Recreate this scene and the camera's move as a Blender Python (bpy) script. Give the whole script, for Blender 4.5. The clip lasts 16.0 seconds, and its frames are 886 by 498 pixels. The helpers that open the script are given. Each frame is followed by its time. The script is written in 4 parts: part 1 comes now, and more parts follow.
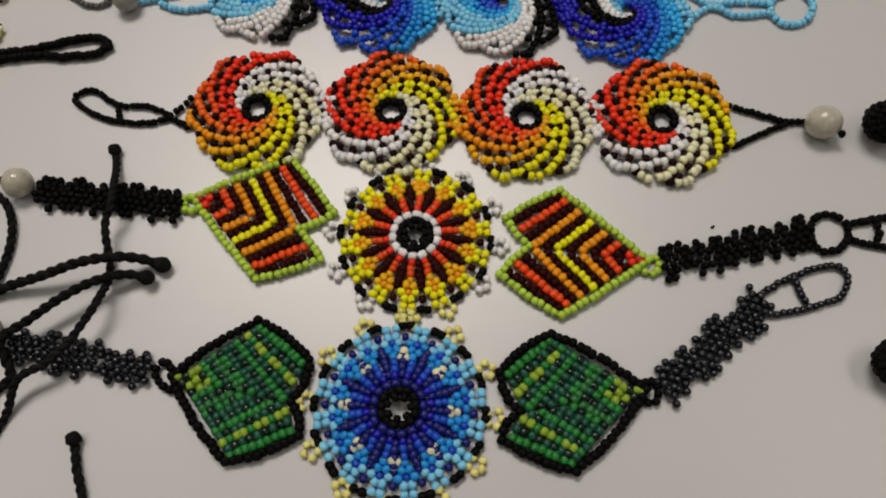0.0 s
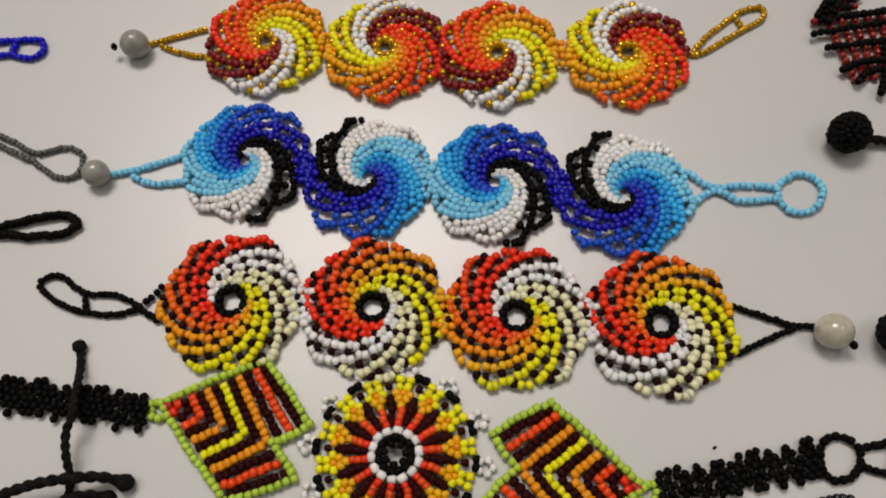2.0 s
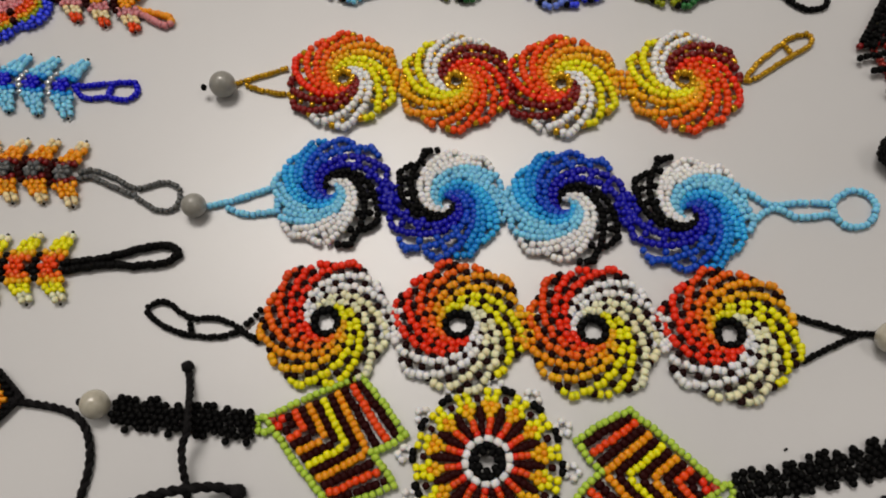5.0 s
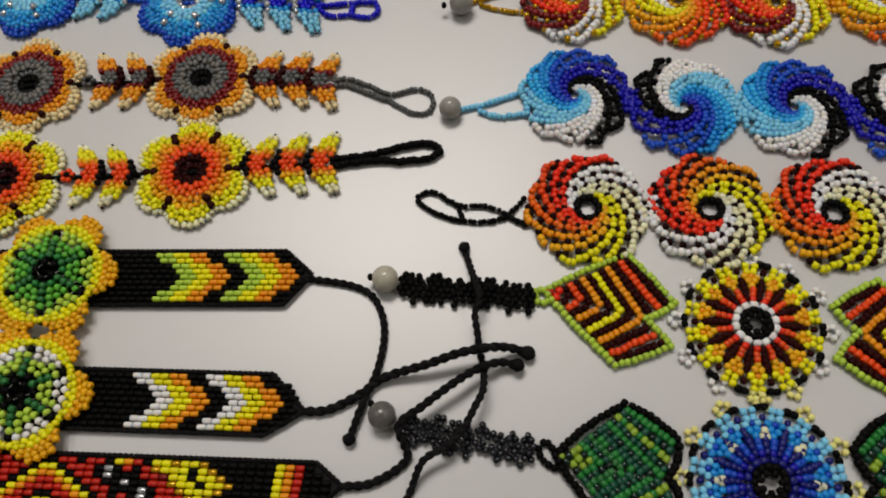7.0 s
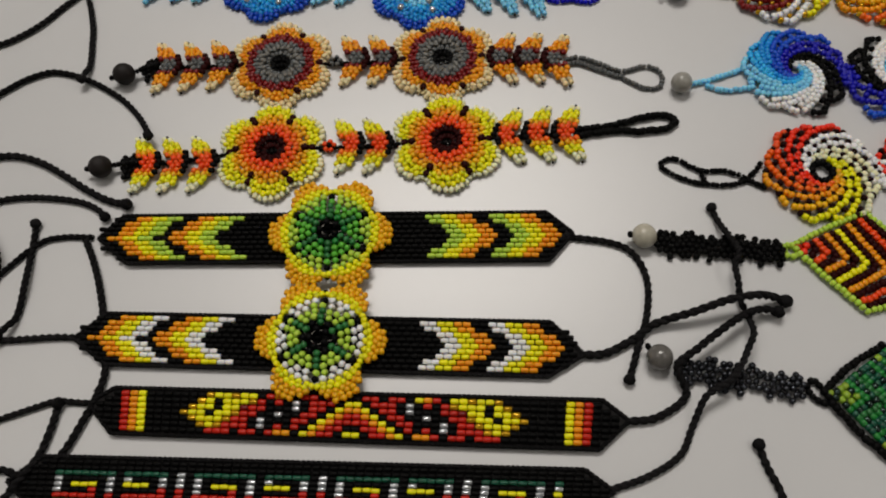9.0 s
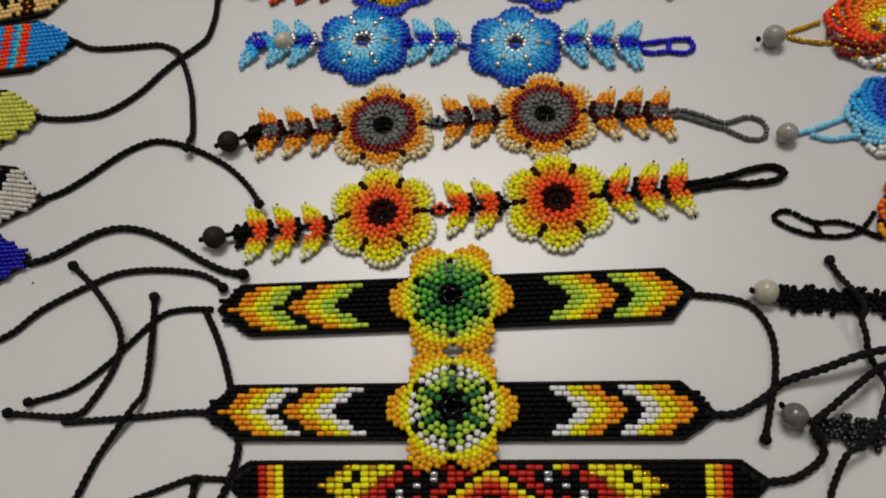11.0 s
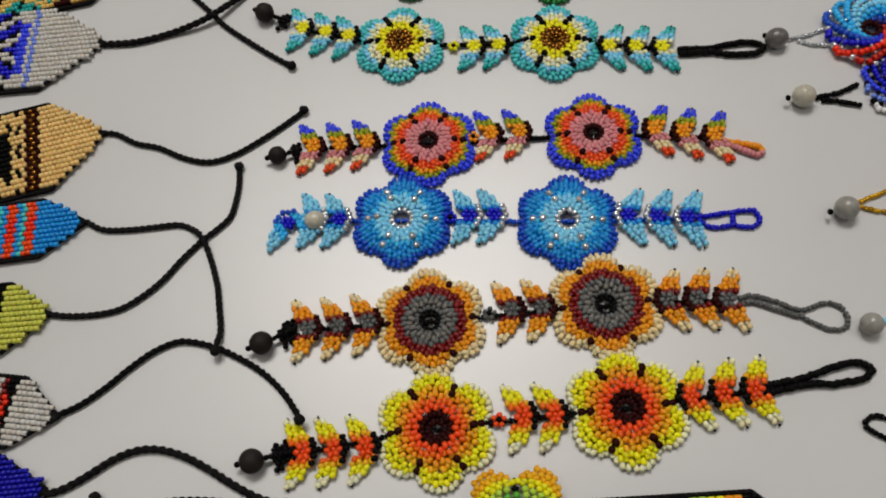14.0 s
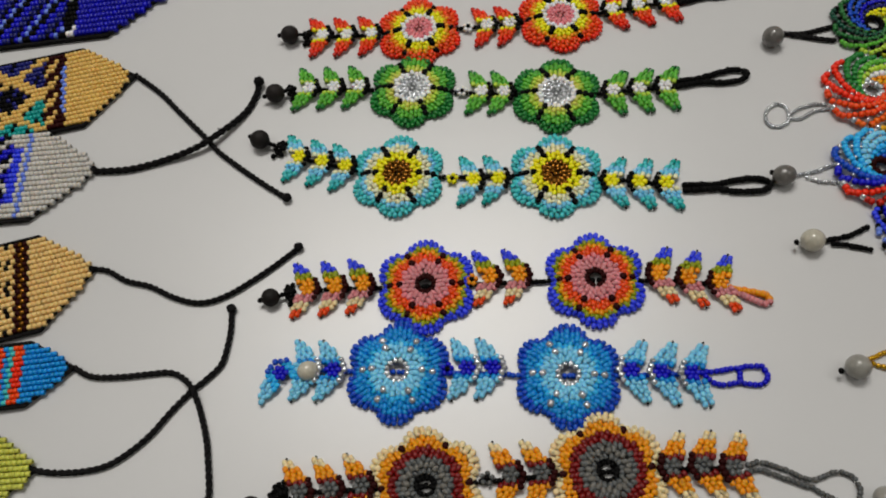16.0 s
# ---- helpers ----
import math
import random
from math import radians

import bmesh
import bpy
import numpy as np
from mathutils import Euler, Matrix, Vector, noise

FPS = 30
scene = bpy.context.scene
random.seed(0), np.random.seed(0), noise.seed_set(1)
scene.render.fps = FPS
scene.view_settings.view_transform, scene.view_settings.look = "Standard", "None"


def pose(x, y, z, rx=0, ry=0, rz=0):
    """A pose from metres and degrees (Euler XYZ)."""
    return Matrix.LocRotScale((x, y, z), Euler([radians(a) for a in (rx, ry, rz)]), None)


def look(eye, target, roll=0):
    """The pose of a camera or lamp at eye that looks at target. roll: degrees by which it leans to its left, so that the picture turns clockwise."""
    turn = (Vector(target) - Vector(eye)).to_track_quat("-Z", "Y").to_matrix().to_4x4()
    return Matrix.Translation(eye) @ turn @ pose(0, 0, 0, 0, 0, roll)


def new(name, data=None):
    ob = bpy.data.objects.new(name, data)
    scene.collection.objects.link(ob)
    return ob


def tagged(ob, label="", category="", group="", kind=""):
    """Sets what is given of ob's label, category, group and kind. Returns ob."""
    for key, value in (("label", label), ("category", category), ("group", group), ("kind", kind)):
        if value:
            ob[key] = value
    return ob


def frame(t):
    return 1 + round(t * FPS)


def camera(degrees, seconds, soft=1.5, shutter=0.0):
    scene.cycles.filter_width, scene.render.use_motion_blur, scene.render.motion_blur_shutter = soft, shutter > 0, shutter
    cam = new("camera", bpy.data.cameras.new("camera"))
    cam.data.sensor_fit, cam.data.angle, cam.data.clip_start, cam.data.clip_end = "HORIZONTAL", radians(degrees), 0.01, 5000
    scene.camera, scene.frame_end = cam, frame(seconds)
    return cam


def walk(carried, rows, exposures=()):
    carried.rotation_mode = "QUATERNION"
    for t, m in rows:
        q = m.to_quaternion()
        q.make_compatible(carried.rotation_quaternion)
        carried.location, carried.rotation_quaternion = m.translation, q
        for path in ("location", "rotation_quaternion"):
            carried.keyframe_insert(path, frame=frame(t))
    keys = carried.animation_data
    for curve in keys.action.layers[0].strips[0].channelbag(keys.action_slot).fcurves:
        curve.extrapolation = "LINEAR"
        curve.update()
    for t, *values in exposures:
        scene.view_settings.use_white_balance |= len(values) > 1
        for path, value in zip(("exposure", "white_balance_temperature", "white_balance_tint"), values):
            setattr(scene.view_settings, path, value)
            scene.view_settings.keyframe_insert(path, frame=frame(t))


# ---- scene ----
cam = camera(58.9162, 16.0, 1.95)
PATH = [
    (0, (0.00424, -0.07976, 0.19675), (0.00795, 0.02810, -0.08317), -5.761),
    (0.5, (0.00678, -0.06598, 0.19761), (0.01171, 0.04307, -0.08183), -5.004),
    (1, (0.00706, -0.05125, 0.19908), (0.01141, 0.05889, -0.07993), -5.170),
    (1.5, (0.01313, -0.04147, 0.20141), (0.01643, 0.07051, -0.07688), -5.749),
    (2, (0.01677, -0.02720, 0.20303), (0.01877, 0.08437, -0.07545), -6.164),
    (2.5, (0.02104, -0.01505, 0.20396), (0.02127, 0.09645, -0.07454), -6.919),
    (3, (0.02616, -0.00625, 0.20404), (0.02669, 0.10463, -0.07471), -6.942),
    (3.2, (0.02654, -0.00383, 0.20363), (0.02718, 0.10823, -0.07465), -6.826),
    (5.3, (-0.00783, -0.03109, 0.22332), (-0.01067, 0.08610, -0.05283), -10.003),
    (5.5, (-0.01263, -0.03206, 0.22556), (-0.01411, 0.08033, -0.05259), -9.481),
    (6, (-0.03906, -0.04664, 0.22936), (-0.03898, 0.06708, -0.04825), -8.080),
    (6.5, (-0.06819, -0.05664, 0.23109), (-0.06558, 0.06190, -0.04448), -7.161),
    (7, (-0.09142, -0.05980, 0.23071), (-0.08806, 0.05908, -0.04471), -6.827),
    (7.5, (-0.11092, -0.06202, 0.23300), (-0.10683, 0.05722, -0.04226), -6.132),
    (8, (-0.13038, -0.06607, 0.23404), (-0.12485, 0.05345, -0.04107), -5.286),
    (8.5, (-0.15582, -0.07088, 0.24413), (-0.15038, 0.05069, -0.03008), -5.632),
    (9, (-0.17942, -0.07320, 0.24661), (-0.17514, 0.05093, -0.02648), -6.711),
    (9.2, (-0.18463, -0.07376, 0.24674), (-0.18080, 0.05127, -0.02594), -7.115),
    (11.3, (-0.21971, -0.04267, 0.26145), (-0.21558, 0.08423, -0.01036), -9.113),
    (11.5, (-0.22151, -0.03783, 0.26280), (-0.21616, 0.08989, -0.00860), -8.827),
    (12, (-0.22255, -0.02572, 0.26293), (-0.21517, 0.10107, -0.00886), -8.385),
    (12.5, (-0.22662, -0.01035, 0.26603), (-0.21777, 0.11735, -0.00529), -7.975),
    (13, (-0.23063, 0.00683, 0.26800), (-0.22187, 0.13574, -0.00275), -8.158),
    (13.5, (-0.22815, 0.01796, 0.26816), (-0.21977, 0.14809, -0.00202), -8.746),
    (14, (-0.22607, 0.02546, 0.26589), (-0.21609, 0.15572, -0.00417), -8.253),
    (14.5, (-0.22585, 0.03638, 0.26534), (-0.21513, 0.16616, -0.00492), -7.687),
    (15, (-0.22248, 0.05281, 0.26977), (-0.21287, 0.18355, -0.00008), -8.476),
    (15.5, (-0.21914, 0.06483, 0.27549), (-0.21058, 0.19737, 0.00649), -8.538),
    (16, (-0.21167, 0.07291, 0.27998), (-0.20295, 0.20881, 0.01267), -8.702),
]
walk(cam, [(t, look(eye, target, roll)) for t, eye, target, roll in PATH],
     [(0, -0.15, 6800, 13), (2, 0.0, 6800, 13), (3.2, -0.02, 6750, 13), (6, -0.14, 6700, 12), (9.2, -0.2, 6600, 11), (13, -0.14, 6550, 11), (14.2, -0.12, 6500, 10), (16, -0.19, 6450, 9)])

# ---- room light: three ceiling panels above a white display table ----
world = bpy.data.worlds.new("world")
world.use_nodes = True
world.node_tree.nodes["Background"].inputs[0].default_value = (0.9, 0.95, 1.0, 1)
world.node_tree.nodes["Background"].inputs[1].default_value = 0.05
scene.world = world


def ceiling_lamp(x, y, w, h, watts, colour):
    data = bpy.data.lights.new("ceiling_lamp", "AREA")
    data.shape, data.size, data.size_y, data.energy, data.color = "RECTANGLE", w, h, watts, colour
    ob = new("ceiling_lamp", data)
    ob.location = (x, y, 2.02)
    return ob


# Unseen; placed so its sheen on the table brightens mid-view, like lens falloff.
ceiling_lamp(-0.16, 1.0, 1.0, 0.6, 30, (1.0, 0.958, 0.9))
ceiling_lamp(1.15, -0.15, 0.5, 1.2, 6, (1.0, 0.958, 0.9))
ceiling_lamp(-1.3, 0.3, 0.5, 1.2, 5, (1.0, 0.958, 0.9))


# ---- materials ----
def linear(hexa):
    out = []
    for i in (0, 2, 4):
        c = int(hexa[i:i + 2], 16) / 255
        out.append(c / 12.92 if c <= 0.04045 else ((c + 0.055) / 1.055) ** 2.4)
    return out


def shade(name, colour, rough=0.3, metal=0.0, vary=0.25, bump=0.0, scale=400.0, coat=0.0, stain=0.0, stain_scale=8.0, sheen=0.0, spec=0.5, translucent=0.0):
    """A surface with piece-to-piece variation, fine grain and optional broad stains."""
    m = bpy.data.materials.new(name)
    m.use_nodes = True
    nt = m.node_tree
    b = nt.nodes["Principled BSDF"]
    b.inputs["Roughness"].default_value, b.inputs["Metallic"].default_value = rough, metal
    b.inputs["Coat Weight"].default_value, b.inputs["Coat Roughness"].default_value = coat, 0.12
    b.inputs["Sheen Weight"].default_value = sheen
    b.inputs["Specular IOR Level"].default_value = spec
    b.inputs["Subsurface Weight"].default_value = translucent
    b.inputs["Subsurface Radius"].default_value = (1.0, 0.8, 0.6)
    b.inputs["Subsurface Scale"].default_value = 0.0018
    info, geo = nt.nodes.new("ShaderNodeObjectInfo"), nt.nodes.new("ShaderNodeNewGeometry")
    add, frac = nt.nodes.new("ShaderNodeMath"), nt.nodes.new("ShaderNodeMath")
    add.operation, frac.operation = "ADD", "FRACT"
    nt.links.new(info.outputs["Random"], add.inputs[0])
    nt.links.new(geo.outputs["Random Per Island"], add.inputs[1])
    nt.links.new(add.outputs[0], frac.inputs[0])
    coord = nt.nodes.new("ShaderNodeTexCoord")
    tex = nt.nodes.new("ShaderNodeTexNoise")
    tex.inputs["Scale"].default_value, tex.inputs["Detail"].default_value = scale, 3
    nt.links.new(coord.outputs["Object"], tex.inputs["Vector"])
    mix = nt.nodes.new("ShaderNodeMix")
    mix.data_type = "RGBA"
    c = np.array(colour)
    mix.inputs[6].default_value = (*np.clip(c * (1 - vary), 0, 1), 1)
    mix.inputs[7].default_value = (*np.clip(c * (1 + vary * 0.8) + 0.01 * vary, 0, 1), 1)
    half = nt.nodes.new("ShaderNodeMath")
    half.operation = "MULTIPLY_ADD"
    half.inputs[1].default_value = 0.35
    nt.links.new(tex.outputs["Fac"], half.inputs[0])
    scaled = nt.nodes.new("ShaderNodeMath")
    scaled.operation = "MULTIPLY"
    scaled.inputs[1].default_value = 0.65
    nt.links.new(frac.outputs[0], scaled.inputs[0])
    nt.links.new(scaled.outputs[0], half.inputs[2])
    nt.links.new(half.outputs[0], mix.inputs[0])
    out = mix.outputs[2]
    if stain:
        t2 = nt.nodes.new("ShaderNodeTexNoise")
        t2.inputs["Scale"].default_value, t2.inputs["Detail"].default_value = stain_scale, 4
        nt.links.new(coord.outputs["Object"], t2.inputs["Vector"])
        ramp = nt.nodes.new("ShaderNodeMapRange")
        ramp.inputs[1].default_value, ramp.inputs[2].default_value = 0.35, 0.7
        ramp.inputs[3].default_value, ramp.inputs[4].default_value = 0.0, stain
        nt.links.new(t2.outputs["Fac"], ramp.inputs[0])
        m2 = nt.nodes.new("ShaderNodeMix")
        m2.data_type = "RGBA"
        m2.inputs[7].default_value = (*np.clip(c * 0.55, 0, 1), 1)
        nt.links.new(ramp.outputs[0], m2.inputs[0])
        nt.links.new(out, m2.inputs[6])
        out = m2.outputs[2]
    nt.links.new(out, b.inputs["Base Color"])
    if bump:
        bp = nt.nodes.new("ShaderNodeBump")
        bp.inputs["Strength"].default_value, bp.inputs["Distance"].default_value = bump, 0.0003
        nt.links.new(tex.outputs["Fac"], bp.inputs["Height"])
        nt.links.new(bp.outputs[0], b.inputs["Normal"])
    return m


HEX = dict(white="f2f0ee", ivory="f1ecc8", cream="f2e6a0", yellow="ffe30c", amber="ffb010", orange="ff9c18", tangerine="ff7622",
           coral="ff622c", red="e64c30", crimson="b4382c", maroon="701a10", brown="2a0d0a", black="0a090a", umber="1e0c0a", pear="c4c66c", pearl="cac7c2", lime="b0cc60", leaf="62a848", moss="8aa548",
           green="2a7638", pine="1a4c3a", forest="2f6a3a", olive="8a9420", teal="2f9c98", turquoise="62bfc2", aqua="8fcdf0", sky="58b2ea",
           azure="4490d2", blue="2556b8", royal="1c2fb8", indigo="1c1a9c", navy="17206a", lavender="7d92e0", periwinkle="4f5ae0",
           grey="6d6c68", slate="5a5c5c", rose="c98a8e", pink="d98c92", peach="ffd8b0", gold="dab878", sand="e0c08a")
LUSTRE = dict(gunmetal=("383a40", 0.85, 0.1), silver=("ccd0d4", 0.7, 0.14), goldline=("cfa012", 0.55, 0.12), hematite=("2a3a34", 0.75, 0.16), bronze=("8a5a12", 0.8, 0.18),
              glint=("2c6a50", 0.6, 0.14), ruby=("8e2418", 0.15, 0.2), sapphire=("2238b0", 0.5, 0.15))
MATS = {}


def paint(colour):
    if colour not in MATS:
        if colour in LUSTRE:
            h, metal, rough = LUSTRE[colour]
            MATS[colour] = shade("bead_" + colour, linear(h), rough, metal, 0.3, scale=600)
        else:
            c = np.array(linear(HEX[colour]))
            c = np.clip(c + (c - c.mean()) * 0.2, 0.003, 0.9)
            dark = c.max() < 0.05
            MATS[colour] = shade("bead_" + colour, c, 0.5 if dark else 0.4, 0.0, 0.16, bump=0.08, scale=700, spec=0.06 if dark else 0.35, translucent=0.0 if dark else 0.6)
    return MATS[colour]


THREAD = shade("waxed_thread", (0.006, 0.005, 0.005), 0.7, spec=0.2, bump=0.4, scale=1500)
CLEAR_THREAD = shade("nylon_thread", (0.45, 0.42, 0.38), 0.4, bump=0.2, scale=1500)
CORD = shade("black_cord", (0.006, 0.0055, 0.006), 0.75, vary=0.5, bump=0.8, scale=1800, spec=0.08)
STONE = shade("grey_marble", linear("a5a39b"), 0.28, vary=0.2, bump=0.1, scale=260, coat=0.3, stain=0.7, stain_scale=420)
PALE_STONE = shade("milky_quartz", linear("c2bdac"), 0.2, vary=0.15, scale=260, coat=0.5, stain=0.55, stain_scale=380)
DARK_STONE = shade("smoky_stone", linear("6d6a66"), 0.25, vary=0.2, scale=260, coat=0.4, stain=0.8, stain_scale=420)
WOOD = shade("black_wood", (0.014, 0.011, 0.01), 0.6, spec=0.2, vary=0.3, bump=0.5, scale=900, stain=0.5, stain_scale=120)
TABLE = shade("white_table", (0.58, 0.582, 0.585), 0.38, vary=0.02, bump=0.12, scale=160, stain=0.06, stain_scale=9, spec=1.0)
WALL = shade("wall_paint", (0.68, 0.67, 0.65), 0.7, vary=0.04, bump=0.1, scale=60, stain=0.05)
FLOOR = shade("floor_vinyl", (0.3, 0.29, 0.27), 0.45, vary=0.1, bump=0.1, scale=40, stain=0.2)


# ---- mesh helpers ----
ORIGIN = {}


def raw_mesh(name, verts, quads, mats, slots=None, smooth=True):
    """A mesh from arrays of corners and four-sided faces."""
    me = bpy.data.meshes.new(name)
    verts, quads = np.asarray(verts, float), np.asarray(quads, int)
    me.vertices.add(len(verts))
    me.vertices.foreach_set("co", verts.ravel())
    me.loops.add(quads.size)
    me.loops.foreach_set("vertex_index", quads.ravel())
    me.polygons.add(len(quads))
    me.polygons.foreach_set("loop_start", np.arange(0, quads.size, 4))
    me.polygons.foreach_set("loop_total", np.full(len(quads), 4))
    for m in mats:
        me.materials.append(m)
    if slots is not None:
        me.polygons.foreach_set("material_index", np.asarray(slots, int))
    me.polygons.foreach_set("use_smooth", np.full(len(quads), smooth))
    me.update()
    me.validate()
    return me


def thing(name, at, label, category, group="", z=0.0):
    ob = tagged(new(name), label, category, group)
    ob.location = (at[0], at[1], z)
    ORIGIN[ob.name] = np.array((at[0], at[1], z))
    return ob


def place(ob, parent, origin):
    """Hang ob, whose mesh is about the world point origin, under parent."""
    ob.parent = parent
    base = ORIGIN[parent.name] if parent else np.zeros(3)
    ob.location = np.asarray(origin) - base
    ORIGIN[ob.name] = np.asarray(origin, float)
    return ob


def part(name, bm, material, parent, label="", smooth=True):
    """Links a bmesh, in world coordinates, as one mesh under a thing or part."""
    co = np.array([v.co for v in bm.verts])
    origin = np.array(((co[:, 0].min() + co[:, 0].max()) / 2, (co[:, 1].min() + co[:, 1].max()) / 2, co[:, 2].min()))
    bmesh.ops.translate(bm, verts=bm.verts, vec=-Vector(origin))
    me = bpy.data.meshes.new(name)
    for f in bm.faces:
        f.smooth = smooth
    bm.to_mesh(me)
    bm.free()
    me.materials.append(material)
    return tagged(place(new(name, me), parent, origin), label)


def lathe(profile, segs):
    """A ring-shaped bead about the x axis from (x, radius) pairs: corners and quads."""
    v, q = [], []
    for x, r in profile:
        for s in range(segs):
            a = 2 * math.pi * s / segs
            v.append((x, r * math.cos(a), r * math.sin(a)))
    n = len(profile)
    for i in range(n - 1):
        for s in range(segs):
            t = (s + 1) % segs
            q.append((i * segs + s, i * segs + t, (i + 1) * segs + t, (i + 1) * segs + s))
    return np.array(v), np.array(q)


ROUND = lathe([(-0.36, 0.16), (-0.4, 0.3), (-0.26, 0.45), (0, 0.5), (0.26, 0.45), (0.4, 0.3), (0.36, 0.16)], 9)
BARREL = lathe([(-0.47, 0.2), (-0.49, 0.36), (-0.36, 0.46), (0, 0.48), (0.36, 0.46), (0.49, 0.36), (0.47, 0.2)], 8)
UNIT = {}
P = 0.00222  # size of a seed bead


def unit_mesh(shape, colour):
    key = (shape, colour)
    if key not in UNIT:
        v, q = ROUND if shape == "round" else BARREL
        UNIT[key] = raw_mesh("bead", v, q, [paint(colour)])
    return UNIT[key]


def joined(name, beads, shape, origin):
    v, q = ROUND if shape == "round" else BARREL
    arr = np.array([b[:7] for b in beads], float)
    cs, sn = np.cos(arr[:, 3]), np.sin(arr[:, 3])
    L, D = arr[:, 4], arr[:, 5]
    X = v[None, :, 0] * L[:, None]
    Y = v[None, :, 1] * D[:, None]
    Z = v[None, :, 2] * D[:, None]
    W = np.stack([cs[:, None] * X - sn[:, None] * Y + arr[:, 0:1], sn[:, None] * X + cs[:, None] * Y + arr[:, 1:2], Z + arr[:, 2:3]], -1)
    W -= np.asarray(origin)
    Q = (q[None] + (np.arange(len(arr)) * len(v))[:, None, None]).reshape(-1, 4)
    names = sorted({b[7] for b in beads})
    slots = np.repeat([names.index(b[7]) for b in beads], len(q))
    return raw_mesh(name, W.reshape(-1, 3), Q, [paint(n) for n in names], slots)


def thread_mesh(name, beads, origin, material, reach=2.0):
    """Thread that runs from bead to bead."""
    v, q = [], []
    for a, b in zip(beads, beads[1:]):
        p0, p1 = Vector(a[:3]), Vector(b[:3])
        if 0 < (p1 - p0).length < reach * a[5]:
            d = (p1 - p0).normalized()
            s = Vector((-d.y, d.x, 0)).normalized() * 0.0001 if abs(d.z) < 0.95 else Vector((0.0001, 0, 0))
            u = Vector((0, 0, 0.0001))
            n = len(v)
            for p in (p0, p1):
                v += [p + s, p + u, p - s, p - u]
            q += [(n + k, n + (k + 1) % 4, n + 4 + (k + 1) % 4, n + 4 + k) for k in range(4)]
    if not v:
        p0 = Vector(beads[0][:3])
        v = [p0 + Vector(o) * 0.0003 for o in ((1, 0, 0), (0, 1, 0), (-1, 0, 0), (0, -1, 0))]
        q = [(0, 1, 2, 3)]
    return raw_mesh(name, np.array(v) - np.asarray(origin), q, [material], smooth=False)


def bead(x, y, z, ang, colour, d=P, stretch=1.0):
    k = random.uniform(0.93, 1.06)
    return (x + random.gauss(0, 0.05) * d, y + random.gauss(0, 0.05) * d, z + abs(random.gauss(0, 0.05)) * d, ang + random.gauss(0, 0.16), d * stretch * k, d * k, 0.0, colour)


def beadwork(name, beads, parent, singles, label="", shape="round", material=None, backing=None):
    """A piece of beadwork: its thread (or backing) with single beads, the rest of them in one mesh."""
    arr = np.array([b[:2] for b in beads])
    origin = (*((arr.min(0) + arr.max(0)) / 2), 0.0)
    if backing is None:
        host = new(name, thread_mesh(name, beads, origin, material or CLEAR_THREAD))
    else:
        host = new(name, raw_mesh(name, np.asarray(backing[0]) - np.asarray(origin), backing[1], [THREAD], smooth=False))
    tagged(place(host, parent, origin), label)
    for b in beads[:singles]:
        ob = new("bead", unit_mesh(shape, b[7]))
        ob.parent = host
        ob.location = np.array(b[:3]) - origin
        ob.rotation_euler = (0, 0, b[3])
        ob.scale = (b[4], b[5], b[5])
    if len(beads) > singles:
        rest = place(new("bead_field", joined("bead_field", beads[singles:], shape, origin)), host, origin)
        tagged(rest, "", "", "", "stuff")
    return host


def curve_points(pts, step, closed=False, straight=False):
    """A smooth line through the points, in even steps; every point has x, y, z."""
    p = [np.array((*a, 0.0) if len(a) == 2 else a, float) for a in pts]
    n = len(p)
    out = []
    for i in range(n if closed else n - 1):
        if closed:
            a, b, c, d = p[i - 1], p[i], p[(i + 1) % n], p[(i + 2) % n]
        else:
            b, c = p[i], p[i + 1]
            a, d = (p[i - 1] if i else 2 * b - c), (p[i + 2] if i + 2 < n else 2 * c - b)
        for t in np.linspace(0, 1, 24, endpoint=False):
            out.append(0.5 * (2 * b + (c - a) * t + (2 * a - 5 * b + 4 * c - d) * t * t + (3 * b - a - 3 * c + d) * t ** 3))
    out.append(p[0] if closed else p[-1])
    out = np.array(p) if straight else np.array(out)
    s = np.r_[0, np.cumsum(np.linalg.norm(np.diff(out, axis=0), axis=1))]
    count = max(2, round(s[-1] / step) + 1)
    u = np.linspace(0, s[-1], count)
    line = np.stack([np.interp(u, s, out[:, k]) for k in range(3)], 1)
    return line[:-1] if closed else line


def chain(pts, colour, d=P, closed=False, z=None, pitch=0.8):
    """Beads threaded one after another along a line. colour: a name or a list in turn."""
    line = curve_points(pts, d * pitch, closed)
    names = [colour] if isinstance(colour, str) else colour
    out = []
    for i, p in enumerate(line):
        a, b = line[i - 1] if i else line[0], line[(i + 1) % len(line)] if (closed or i + 1 < len(line)) else line[-1]
        if i == 0:
            a, b = line[0], line[1]
        out.append(bead(p[0], p[1], p[2] + (d / 2 if z is None else z), math.atan2(b[1] - a[1], b[0] - a[0]), names[i % len(names)], d))
    return out


